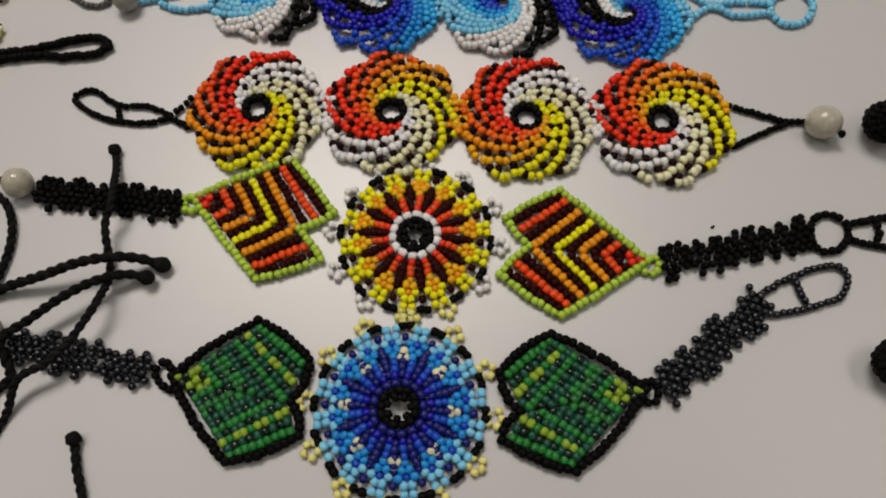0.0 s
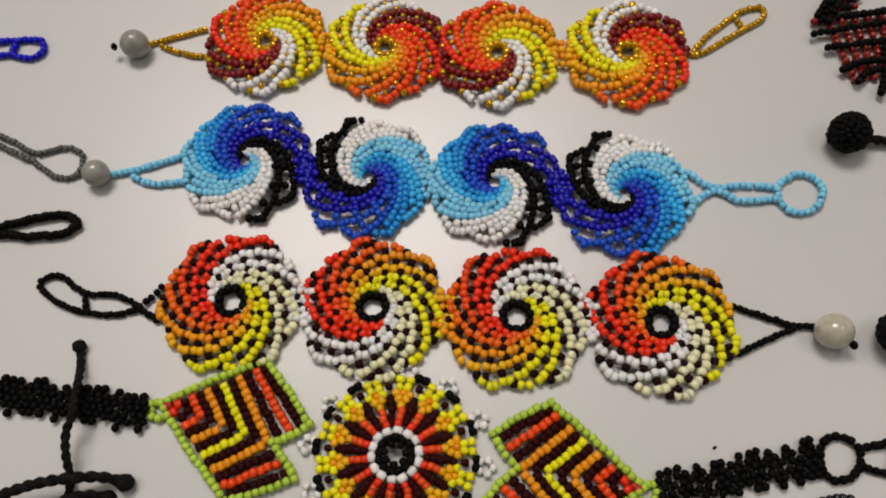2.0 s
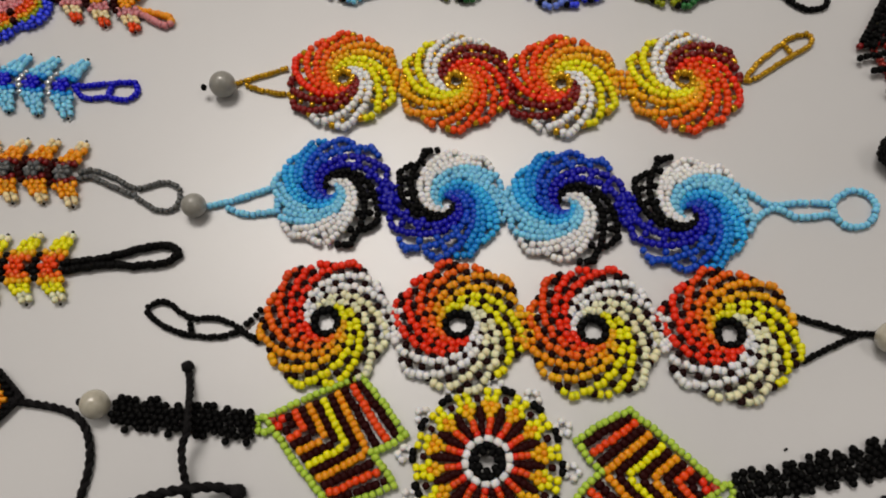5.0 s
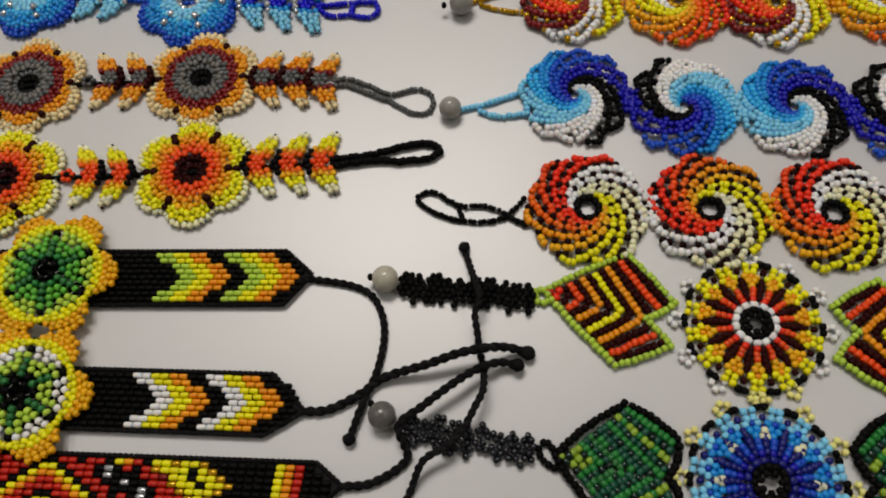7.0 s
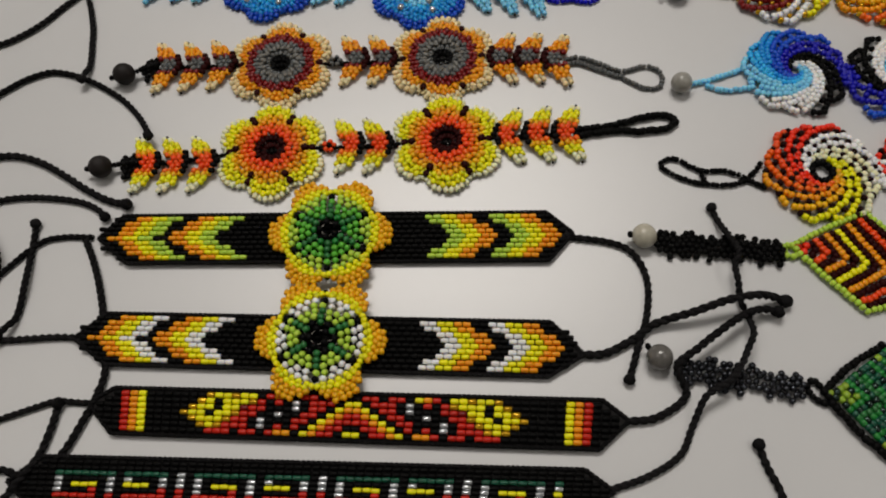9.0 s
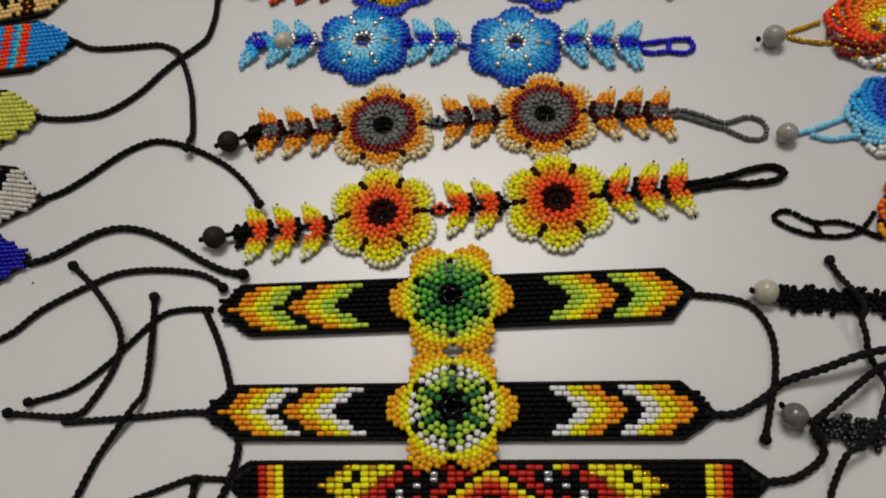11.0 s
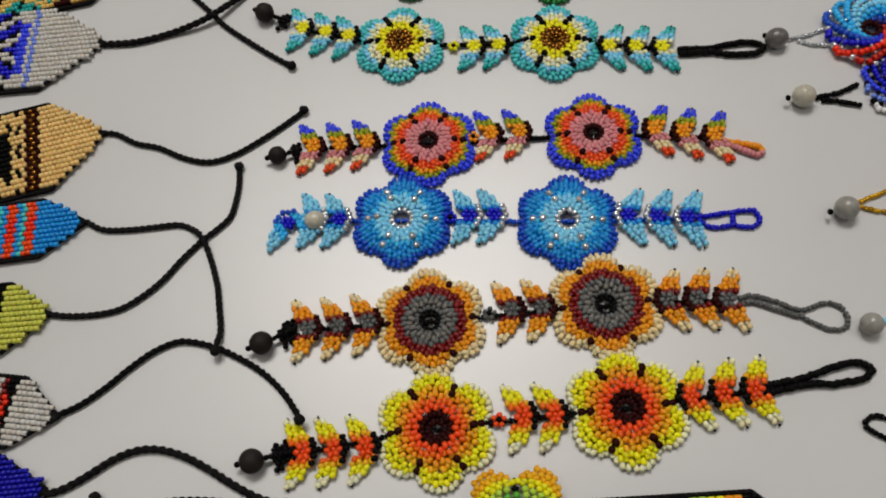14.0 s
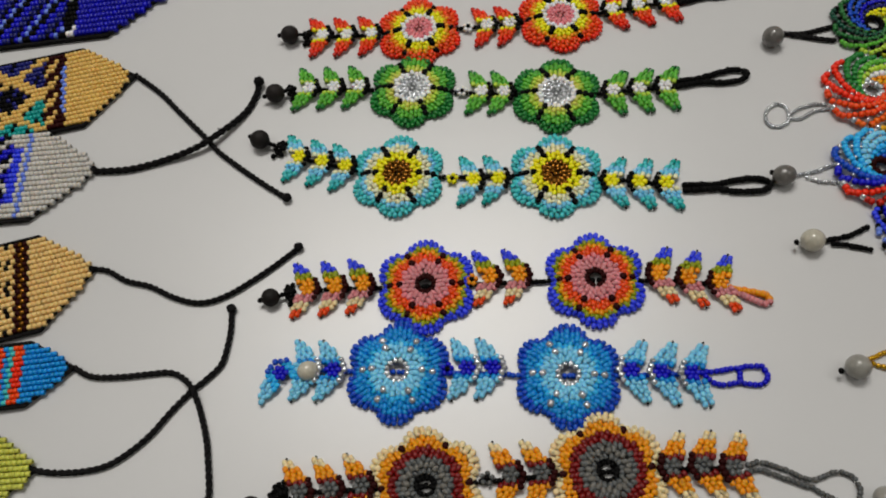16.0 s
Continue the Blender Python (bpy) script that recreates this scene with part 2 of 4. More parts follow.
def rope(name, pts, parent, r=0.00122, knots=(True, False), label="", material=None, straight=False):
    """A two-ply twisted cord that lies along the points, with a lump of a knot at its ends."""
    r *= 1.18
    line = curve_points(pts, 0.00055, False, straight)
    line[:, 2] += r
    d = np.gradient(line, axis=0)
    d /= np.linalg.norm(d, axis=1)[:, None] + 1e-12
    side = np.stack([-d[:, 1], d[:, 0], 0 * d[:, 0]], 1)
    side /= np.linalg.norm(side, axis=1)[:, None] + 1e-12
    up = np.cross(d, side)
    V, Q = [], []
    n, seg = len(line), 7
    for ply in range(2):
        a = np.arange(n) * 0.00055 / (4.2 * r) * 2 * math.pi / 1.0 + ply * math.pi
        c = line + 0.32 * r * (np.cos(a)[:, None] * side + np.sin(a)[:, None] * up)
        base = ply * n * seg
        for s in range(seg):
            t = 2 * math.pi * s / seg
            V.append(c + 0.72 * r * (math.cos(t) * side + math.sin(t) * up))
        for s in range(seg):
            t = (s + 1) % seg
            i = np.arange(n - 1)
            Q.append(np.stack([base + s * n + i, base + t * n + i, base + t * n + i + 1, base + s * n + i + 1], 1))
    origin = np.array((line[0, 0], line[0, 1], 0.0))
    ob = new(name, raw_mesh(name, np.concatenate(V) - origin, np.concatenate(Q), [material or CORD]))
    tagged(place(ob, parent, origin), label)
    for end, on in zip((0, -1), knots):
        if on:
            bm = bmesh.new()
            bmesh.ops.create_icosphere(bm, subdivisions=3, radius=r * 1.5)
            for v in bm.verts:
                v.co *= 1 + 0.16 * noise.noise(v.co * 1400) + 0.06 * math.sin(v.co.x * 5200 + v.co.z * 2600)
            e = line[end]
            bmesh.ops.translate(bm, verts=bm.verts, vec=Vector((e[0], e[1], e[2] + 0.6 * r)))
            part("knot", bm, material or CORD, ob)
    return ob


def stone(at, r, parent, material, label, wide=1.0, dot=None, facet=False):
    """A drilled round bead that rests on the table, with rims at its hole."""
    bm = bmesh.new()
    bmesh.ops.create_uvsphere(bm, u_segments=28, v_segments=18, radius=r)
    for v in bm.verts:
        v.co.x *= wide
        v.co *= 1 + 0.012 * noise.noise(v.co * 300)
        pole = math.hypot(v.co.y, v.co.z)
        if pole < r * 0.2:
            v.co.x *= 0.93
    bmesh.ops.translate(bm, verts=bm.verts, vec=Vector((at[0], at[1], r)))
    ob = part("stone_bead", bm, material, parent, label)
    if dot:
        bm = bmesh.new()
        bmesh.ops.create_icosphere(bm, subdivisions=2, radius=P * 0.55)
        bmesh.ops.scale(bm, vec=(0.8, 1, 1), verts=bm.verts)
        bmesh.ops.translate(bm, verts=bm.verts, vec=Vector((dot[0], dot[1], r)))
        part("end_bead", bm, paint("black"), ob)
    return ob


# ---- beadwork patterns ----
def spiral_disc(c, R, arms, phase, gap, hole="black", r0=0.0042, twist=1.85, dome=0.0012, d=P, full=False, zig=0.0, lace=(), step=1.7, small=1.0):
    """A pinwheel of spiral arms, which turn clockwise on their way out; arms: colours clockwise from the angle phase; lace: hues worked as open net at the rim."""
    out, n = [], len(arms)
    slope = math.atan(twist)
    turn = lambda r: twist * math.log(R / r)
    lift = lambda r: d / 2 + dome * math.sin(math.pi * min(1, max(0, (r - r0) / (R - r0)))) + dome * 0.4
    for k, colour in enumerate(arms):
        base = radians(phase) - 2 * math.pi * k / n
        open_net = colour in lace
        reach = R * (1.05 if k % 2 else 0.99) * (1.05 if open_net else 1.0)
        for sub in range(2):
            r = r0 * (1.3 if hole else 1.02) if sub == 0 else max(r0 * 1.5, 2.0 * d * 0.8 * n / (2 * math.pi * math.cos(slope)) * (0.72 if full else 0.5))
            sparse = sub == 1 and not full
            i = 0
            while r < reach * (1.0 if sub == 0 else 0.93 if sparse else 0.9):
                a = base + turn(r) - (math.pi / n if sub else 0)
                hue = colour
                if sub == 1 and gap:
                    hue = gap if (i % 2 == 0 or not full) else colour
                q = r + (zig * d * (-1) ** i if sub == 0 else 0.0)
                if not (open_net and sub == 1 and r > 0.5 * R and i % 3):
                    out.append(bead(c[0] + q * math.cos(a), c[1] + q * math.sin(a), lift(r) + (0.05 * d if sparse else 0), a - math.pi / 2 + (math.pi / 2 - slope), hue, d * (small if sparse else 1.08)))
                r += d * (step if sparse else 0.84) * math.cos(slope)
                i += 1
        for j in range(1, 4):
            a = base - 2 * math.pi / n * j / 5.0
            rr = reach * (1.03 - 0.022 * j)
            out.append(bead(c[0] + rr * math.cos(a), c[1] + rr * math.sin(a), lift(R), a - math.pi / 2, (gap or colour) if j == 3 else colour, d * 1.06))
    if hole:
        m = max(6, round(2 * math.pi * r0 / (d * 0.95)))
        for i in range(m):
            a = 2 * math.pi * i / m
            out.append(bead(c[0] + r0 * 0.92 * math.cos(a), c[1] + r0 * 0.92 * math.sin(a), d / 2 + dome * 0.6, a + math.pi / 2, hole, d * 1.15))
    return out


def flower(c, R, rings, phase=90.0, r0=0.0036, H=0.0036, edge="black", marks=(4, 6), lobe=0.22, d=P * 0.9, petals=6, heart=None, core=0.35):
    """A six-petalled raised flower, ring by ring from its hole outwards, with long beads set radially and dark beads where petals meet."""
    out, K = [], len(rings)
    for i, colour in enumerate(rings):
        t = i / (K - 1)
        r = r0 + (R - r0) * t
        per = max(1, round(2 * math.pi * r / petals / (d * (0.96 if i < K - 1 else 1.1))))
        lob = lobe * t ** 1.6
        for p in range(petals):
            for k in range(per):
                s = (k + (0.5 if i not in marks else 0.0)) / per - 0.5
                a = radians(phase) + 2 * math.pi * (p + s) / petals
                rr = r * (1 - lob * (2 * s) ** 2) + 0.22 * d * (-1) ** k * (0.15 < t < 1)
                z = d / 2 + H * (1 - t) ** 0.8 * (1 - core * max(0, 0.25 - t) / 0.25) + 0.0007 * (1 - (2 * s) ** 2) * t
                seam = k == 0 and i in marks and edge
                out.append(bead(c[0] + rr * math.cos(a), c[1] + rr * math.sin(a), z + (0.0009 if seam else 0), a + 0.22 * (-1) ** k, edge if seam else colour, d * (1.36 if seam else 1.06), 1.2 if seam else 1.5))
    if heart:
        for i in range(7):
            a = 2 * math.pi * i / 6
            q = 0 if i == 6 else r0 * 0.62
            out.append(bead(c[0] + q * math.cos(a), c[1] + q * math.sin(a), d / 2 + H * 0.45, a, heart, d * 1.1))
    return out


def fish_unit(c, ang, back, centre, top, low, notch="black", d=P * 0.98, size=1.28):
    """One link: a small hub with a swept, tapering fin on each side and a dark chevron of beads before it. back: which way the fin tips lean along the band."""
    out, ca, sa = [], math.cos(ang), math.sin(ang)
    q = d * size

    def put(u, v, z, colour, turn=0.0, grow=1.0, stretch=1.3):
        out.append(bead(c[0] + (u * ca - v * sa) * q, c[1] + (u * sa + v * ca) * q, d / 2 + z * d, ang + turn, colour, d * grow, stretch))
    put(0, 0, 0.85, centre, 0, 0.9, 1.0)
    for k in range(6):
        a = math.pi * k / 3
        put(0.72 * math.cos(a), 0.72 * math.sin(a), 0.8, centre, a)
    rows = ((1.1, 4), (1.65, 4), (2.2, 3), (2.75, 3), (3.25, 2), (3.75, 2))
    for sgn, cols in ((1, top), (-1, low)):
        for row, (v, n) in enumerate(rows):
            mid_u = back * (0.46 * v + 0.02 * v * v - 0.3)
            for k in range(n):
                u = mid_u + (k - (n - 1) / 2) * 0.76
                put(u, sgn * (v + 0.1 * (-1) ** k), 0.6 - 0.08 * row, cols[round(row * (len(cols) - 1) / 5)], sgn * (math.pi / 2 - back * 0.5) + 0.15 * (k - (n - 1) / 2), 1.0 if row < 4 else 0.95)
        put(back * 1.9, sgn * 4.3, 0.0, "black")
        out[-1] = (*out[-1][:4], d * 0.45, d * 0.45, 0.0, "black")
        put(-back * 1.3, sgn * 0.7, 0.95, notch, 0, 1.08, 1.2)
        put(-back * 1.05, sgn * 1.4, 0.85, notch, 0, 1.0, 1.2)
    put(-back * 1.6, 0, 1.0, notch, 0, 1.1, 1.2)
    return out


def small_daisy(c, colour, heart=None, d=P * 0.92, z=0.0, n=5, turn=0.0):
    out = [bead(c[0], c[1], d * 0.75 + z, turn, heart or colour, d)] if heart else []
    for k in range(n):
        a = turn + 2 * math.pi * k / n
        out.append(bead(c[0] + 0.86 * d * math.cos(a), c[1] + 0.86 * d * math.sin(a), d / 2 + z, a, colour, d))
    return out


def mandala(c, R, spokes, hues, dome=0.0025, d=P, phase=0.0):
    """A disc of spokes that end in small flowers. hues: ring, spoke inside and out, dark fill, flower heart, inner and outer petals, accent."""
    out = []
    ring, s0, s1, s2, dark, heart, petal, rim, accent = hues

    def put(f, a, colour, turn=0.0, grow=1.0, stretch=1.2):
        out.append(bead(c[0] + f * R * math.cos(a), c[1] + f * R * math.sin(a), d / 2 + dome * (1 - f) + 0.0003, a + turn, colour, d * grow, stretch))
    for k in range(13):
        put(0.205, 2 * math.pi * k / 13, "black", math.pi / 2, 1.1)
    for k in range(7):
        put(0.135, 2 * math.pi * k / 7, "black", 0, 0.95)
    for k in range(spokes):
        a = phase + 2 * math.pi * k / spokes
        h = math.pi / spokes
        put(0.29, a, ring, math.pi / 2, 1.16)
        for f, hue in ((0.375, s0), (0.455, s1), (0.535, s2)):
            put(f, a, hue, 0, 1.0, 1.25)
        for f in (0.4, 0.475, 0.555, 0.63):
            put(f, a + h, dark, 0, 1.06 if f > 0.45 else 0.9)
        for f in (0.71, 0.86):
            put(f, a + h, dark, 0, 0.9)
        put(0.61, a, petal, 0, 1.0)
        put(0.66, a + h, accent if accent and k % 2 else dark, 0, 1.05)
        if accent and k % 2:
            put(0.6, a + h * 0.8, accent, 0.6)
            put(0.6, a + h * 1.2, accent, -0.6)
        put(0.77, a, heart, 0, 0.95, 1.0)
        for j in range(6):
            b = math.pi / 6 + math.pi * j / 3
            du, dv = 0.092 * math.cos(b), 0.094 * math.sin(b)
            put(0.77 + du, a + dv / (0.77 + du), rim if j in (0, 5) or (j in (1, 4) and k % 3) else petal, b)
        put(0.955, a - h * 0.3, rim, math.pi / 2)
        put(0.955, a + h * 0.3, rim, math.pi / 2)
        put(1.0, a + h - 0.045, "black", math.pi / 2, 1.05)
        put(1.0, a + h + 0.045, "black", math.pi / 2, 1.05)
    return out


def leaf_panel(tip, tops, shoulders, notch, rows, border, d=P, grow=1.04, bulge=0.0005, thick=1.05):
    """A heart-shaped panel: V-shaped rows either side of a midline, bordered by one strand."""
    out = []
    tip, notch = np.array(tip), np.array(notch)
    tops, shoulders = [np.array(x) for x in tops], [np.array(x) for x in shoulders]
    heart = (tip + notch + sum(tops) + sum(shoulders)) / 6
    tip, notch, *four = [heart + (e - heart) * grow for e in (tip, notch, *tops, *shoulders)]
    tops, shoulders = four[:2], four[2:]
    first = tops[0]
    for top, sh in zip(tops, shoulders):
        la, lb = np.linalg.norm(notch - sh), np.linalg.norm(tip - notch)
        n = len(rows)
        for k, cols in enumerate(rows):
            f = (k + 0.6) / (n + 0.3)
            s = f * (la + lb)
            start = sh + (notch - sh) * s / la if s < la else notch + (tip - notch) * (s - la) / lb
            end = top + (tip - top) * f
            inward = (start + end) / 2
            length = np.linalg.norm(end - start)
            lead = 0.35 * d if s < la else (-0.05 * d if top is first else 0.5 * d)
            m = max(1, round((length - 0.5 * d - lead) / (d * 0.86)))
            way = (end - start) / length
            for i in range(m):
                p = start + way * (lead + (i + 0.5) * (length - 0.5 * d - lead) / m)
                out.append(bead(p[0], p[1], d / 2 + 0.0004, math.atan2(way[1], way[0]) + math.pi / 2, cols[i % len(cols)], d * 1.06, 1.22))
    edge = [tip, *(np.array(x) for x in (tops[0], shoulders[0], notch, shoulders[1], tops[1]))]
    line = []
    for a, b in zip(edge, edge[1:] + edge[:1]):
        m = max(2, round(np.linalg.norm(b - a) / (d * 0.85)))
        for i in range(m):
            p = a + (b - a) * i / m
            n = np.array((b[1] - a[1], a[0] - b[0])) / np.linalg.norm(b - a)
            n = n if np.dot(n, (a + b) / 2 - heart) > 0 else -n
            p = p + n * bulge * math.sin(math.pi * i / m)
            line.append(bead(p[0], p[1], d / 2 + 0.0005, math.atan2(b[1] - a[1], b[0] - a[0]), border, d * thick))
    return out, line


def net_strap(a, b, colour, width=4.4, d=P):
    """A strap of small ring stitches in three rows with knobbly sides."""
    a, b = np.array(a), np.array(b)
    L = np.linalg.norm(b - a)
    w = (b - a) / L
    s = np.array((-w[1], w[0]))
    ang = math.atan2(w[1], w[0])
    out = []
    n = round(L / (1.95 * d))
    for i in range(n):
        u = (i + 0.5) * L / n
        sway = 0.25 * math.sin(i * 1.7)
        for v, du, z in ((-2.2, -0.4, 0.1), (-2.15, 0.45, 0.1), (-1.35, 0.0, 0.3), (-1.3, 0.9, 0.2), (-0.55, -0.45, 0.5), (-0.5, 0.5, 0.6), (0.35, 0.0, 0.6), (0.4, 0.95, 0.5), (1.15, -0.4, 0.3), (1.2, 0.5, 0.35), (2.0, 0.0, 0.1), (2.05, 0.85, 0.05)):
            if abs(v) > 1.9 and random.random() < 0.3:
                continue
            p = a + w * (u + du * d) + s * (v + sway) * d * width / 4.9
            out.append(bead(p[0], p[1], d / 2 + z * d, ang + random.choice((0, 0.8, -0.8)), colour, d))
    return out


def band(name, corners, tips, nrow, pitch, pattern, label, group, singles, brick=False):
    """A loomed strip with pointed ends. corners: top left, top right, bottom right, bottom left; pattern(column from the left, row from the middle, columns) gives a colour."""
    tl, tr, br, bl = map(np.array, corners)
    length = (np.linalg.norm(tr - tl) + np.linalg.norm(br - bl)) / 2
    ncol = round(length / pitch)
    wide = (np.linalg.norm(tl - bl) + np.linalg.norm(tr - br)) / 2
    dy = wide / (nrow + 0.9)
    centre = (tl + tr + br + bl) / 4
    ob = thing(name, centre, label, "bracelet", group)
    beads = []
    half = (nrow - 1) / 2
    mid_l, mid_r = (tl + bl) / 2, (tr + br) / 2
    axis = (mid_r - mid_l) / np.linalg.norm(mid_r - mid_l)
    ang = math.atan2(axis[1], axis[0])
    ends = [max(0, round(np.linalg.norm(np.array(t) - m) / pitch) - 1) if t is not None else 0 for t, m in ((tips[0], mid_l), (tips[1], mid_r))]
    for i in range(-ends[0], ncol + ends[1]):
        for j in range(nrow):
            rj = j - half
            if i < 0 and abs(rj) > half * (1 - (-i - 0.6) / (ends[0] + 0.5)) + (1.2 if brick else 0.3):
                continue
            if i >= ncol and abs(rj) > half * (1 - (i - ncol + 0.4) / (ends[1] + 0.5)) + (1.2 if brick else 0.3):
                continue
            shift = 0.5 * (j % 2) if brick else 0.0
            u = (i + 0.25 + shift) / ncol if brick else (i + 0.5) / ncol
            v = (j + 0.95) / (nrow + 0.9)
            low, top = bl + (br - bl) * u, tl + (tr - tl) * u
            p = low + (top - low) * v
            colour = pattern(i + shift, rj, ncol)
            k = random.uniform(0.95, 1.03)
            beads.append((p[0] + random.gauss(0, 0.00004), p[1] + random.gauss(0, 0.00004), 0.0021 + random.uniform(0, 0.00008) + 0.0002 * (colour != "black"), ang + random.gauss(0, 0.03), pitch * 0.97 * k, dy * 1.02 * k, 0.0, colour))
    lt = np.array(tips[0]) if tips[0] is not None else mid_l
    rt = np.array(tips[1]) if tips[1] is not None else mid_r
    ring = [lt, tl, tr, rt, br, bl]
    top = [(*p, 0.0017) for p in ring]
    low = [(*p, 0.0002) for p in ring]
    quads = [(0, 5, 4, 1), (1, 4, 3, 2), (6, 7, 10, 11), (7, 8, 9, 10)] + [(k, (k + 1) % 6, 6 + (k + 1) % 6, 6 + k) for k in range(6)]
    beads.sort(key=lambda b: b[7] == "black")
    beadwork("woven_panel", beads, ob, singles, "", "barrel", THREAD, (np.array(top + low), quads))
    for nm, pts in (("upper_edging", [lt, lt + (tl - lt) * 0.5, tl, tl + (tr - tl) * 0.5, tr, tr + (rt - tr) * 0.5, rt]), ("lower_edging", [lt, lt + (bl - lt) * 0.5, bl, bl + (br - bl) * 0.5, br, br + (rt - br) * 0.5, rt])):
        rope(nm, [(*p, 0.0012) for p in pts], ob, 0.00065, (False, False), straight=True)
    return ob


# ---- room and table ----
def slab(name, lo, hi, material, parent=None, bevel=0.0, label="", kind="", category=""):
    bm = bmesh.new()
    bmesh.ops.create_cube(bm, size=1)
    for v in bm.verts:
        v.co = Vector([lo[k] + (hi[k] - lo[k]) * (v.co[k] + 0.5) for k in range(3)])
    if bevel:
        bmesh.ops.bevel(bm, geom=list(bm.edges), offset=bevel, segments=3, affect="EDGES")
    return tagged(part(name, bm, material, parent, label, smooth=False), label, category, "", kind)


# Unseen plain shell, added to close the room for bounced light and reflections.
slab("floor", (-2.6, -2.2, -0.85), (2.2, 2.6, -0.75), FLOOR, label="unseen grey floor added under the display table", kind="structure")
slab("ceiling", (-2.6, -2.2, 2.05), (2.2, 2.6, 2.15), WALL, label="unseen plain white ceiling added to bounce light", kind="structure")
slab("wall_north", (-2.6, 2.6, -0.75), (2.2, 2.7, 2.05), WALL, label="unseen plain pale wall added to bounce light", kind="structure")
slab("wall_south", (-2.6, -2.3, -0.75), (2.2, -2.2, 2.05), WALL, label="unseen plain pale wall added to bounce light", kind="structure")
slab("wall_east", (2.2, -2.2, -0.75), (2.3, 2.6, 2.05), WALL, label="unseen plain pale wall added to bounce light", kind="structure")
slab("wall_west", (-2.7, -2.2, -0.75), (-2.6, 2.6, 2.05), WALL, label="unseen plain pale wall added to bounce light", kind="structure")
table = thing("display_table", (-0.1, 0.15), "white laminate table covered with beaded bracelets", "table", z=-0.75)
slab("tabletop", (-0.85, -0.4, -0.03), (0.65, 0.8, 0.0), TABLE, table, 0.004)
for lx in (-0.8, 0.56):
    for ly in (-0.35, 0.71):
        slab("leg", (lx, ly, -0.75), (lx + 0.04, ly + 0.04, -0.03), WALL, table, 0.003)

N = 46  # single beads per piece of beadwork


def dist(a, b):
    return math.hypot(a[0] - b[0], a[1] - b[1])


def mid(a, b, t=0.5):
    return (a[0] + (b[0] - a[0]) * t, a[1] + (b[1] - a[1]) * t)


# ---- swirl bracelets ----
def link(ob, c1, c2, r, hues):
    """Short strands that join neighbouring discs."""
    ux, uy = (c2[0] - c1[0]) / dist(c1, c2), (c2[1] - c1[1]) / dist(c1, c2)
    beads = []
    for k, v in enumerate((-1.7, -0.6, 0.5, 1.6)):
        o = (-uy * v * P, ux * v * P)
        p, q = mid(c1, c2, r * 0.9 / dist(c1, c2)), mid(c2, c1, r * 0.9 / dist(c1, c2))
        beads += chain([(p[0] + o[0], p[1] + o[1], 0.0007), (q[0] + o[0], q[1] + o[1], 0.0007)], hues[k % len(hues)], P * 1.05)
    beadwork("link", beads, ob, 0)


SW = "swirl bracelets in a column"
fire = thing("swirl_bracelet", (-0.0025, 0.0397), "beaded bracelet of red, orange, yellow and white pinwheels", "bracelet", SW)
odd = ["red", "red", "white", "white", "ivory", "ivory", "yellow", "yellow", "amber", "orange", "tangerine", "coral"]
even = ["red", "coral", "tangerine", "orange", "amber", "yellow", "yellow", "ivory", "ivory", "white", "white", "red"]
for k, (c, arms, ph) in enumerate((((-0.0407, 0.0458), odd, 97), ((-0.0025, 0.0391), even, 132), ((0.0353, 0.0316), odd, 97), ((0.0727, 0.0250), even, 132))):
    beadwork("pinwheel", spiral_disc(c, 0.0187, arms, ph, "umber", r0=0.0040, twist=1.8, d=P * 1.1, zig=0.1, step=1.75, small=1.0), fire, 55)
link(fire, (-0.0407, 0.0458), (-0.0025, 0.0391), 0.0188, ["white", "white"])
link(fire, (-0.0025, 0.0391), (0.0353, 0.0316), 0.0188, ["orange", "amber"])
link(fire, (0.0353, 0.0316), (0.0727, 0.0250), 0.0188, ["white", "white"])
fl = chain([(-0.0664, 0.0478), (-0.0727, 0.0520), (-0.0812, 0.0539), (-0.0893, 0.0601), (-0.0945, 0.0579), (-0.0887, 0.0519), (-0.0808, 0.0481), (-0.0724, 0.0465)], "black", P * 0.9, True)
fl += chain([(-0.0812, 0.0536), (-0.0813, 0.0510), (-0.0808, 0.0484)], "black", P * 0.9)
fl += chain([(-0.0661, 0.0481), (-0.0632, 0.0500), (-0.0602, 0.0526)], "black", P * 0.95) + chain([(-0.0661, 0.0472), (-0.0636, 0.0455), (-0.0615, 0.0433)], "black", P * 0.95)
beadwork("loop", fl, fire, 20, "black beaded button loop", material=THREAD)
beadwork("clasp_strands", chain([(0.0927, 0.0270), (0.0997, 0.0236), (0.1067, 0.0200), (0.1132, 0.0192)], "black", P * 0.9) + chain([(0.0909, 0.0145), (0.0987, 0.0170), (0.1064, 0.0192)], "black", P * 0.9), fire, 14, material=THREAD)
stone((0.1151, 0.0164), 0.0046, fire, PALE_STONE, "veined milky stone bead", 1.08, (0.1188, 0.0122))

wave = thing("swirl_bracelet", (0.0008, 0.0781), "beaded bracelet of blue, white and black wave swirls", "bracelet", SW)
sea = ["blue", "blue", "indigo", "indigo", "black", "black", "white", "white", "aqua", "aqua", "sky", "azure"]
for k, (c, ph) in enumerate((((-0.0360, 0.0887), 80), ((-0.0004, 0.0786), 260), ((0.0351, 0.0717), 80), ((0.0710, 0.0634), 260))):
    beadwork("wave_swirl", spiral_disc(c, 0.0178, sea, ph, None, None, 0.0026, 1.75, 0.0016, full=True, lace=("black", "indigo", "blue")), wave, 50)
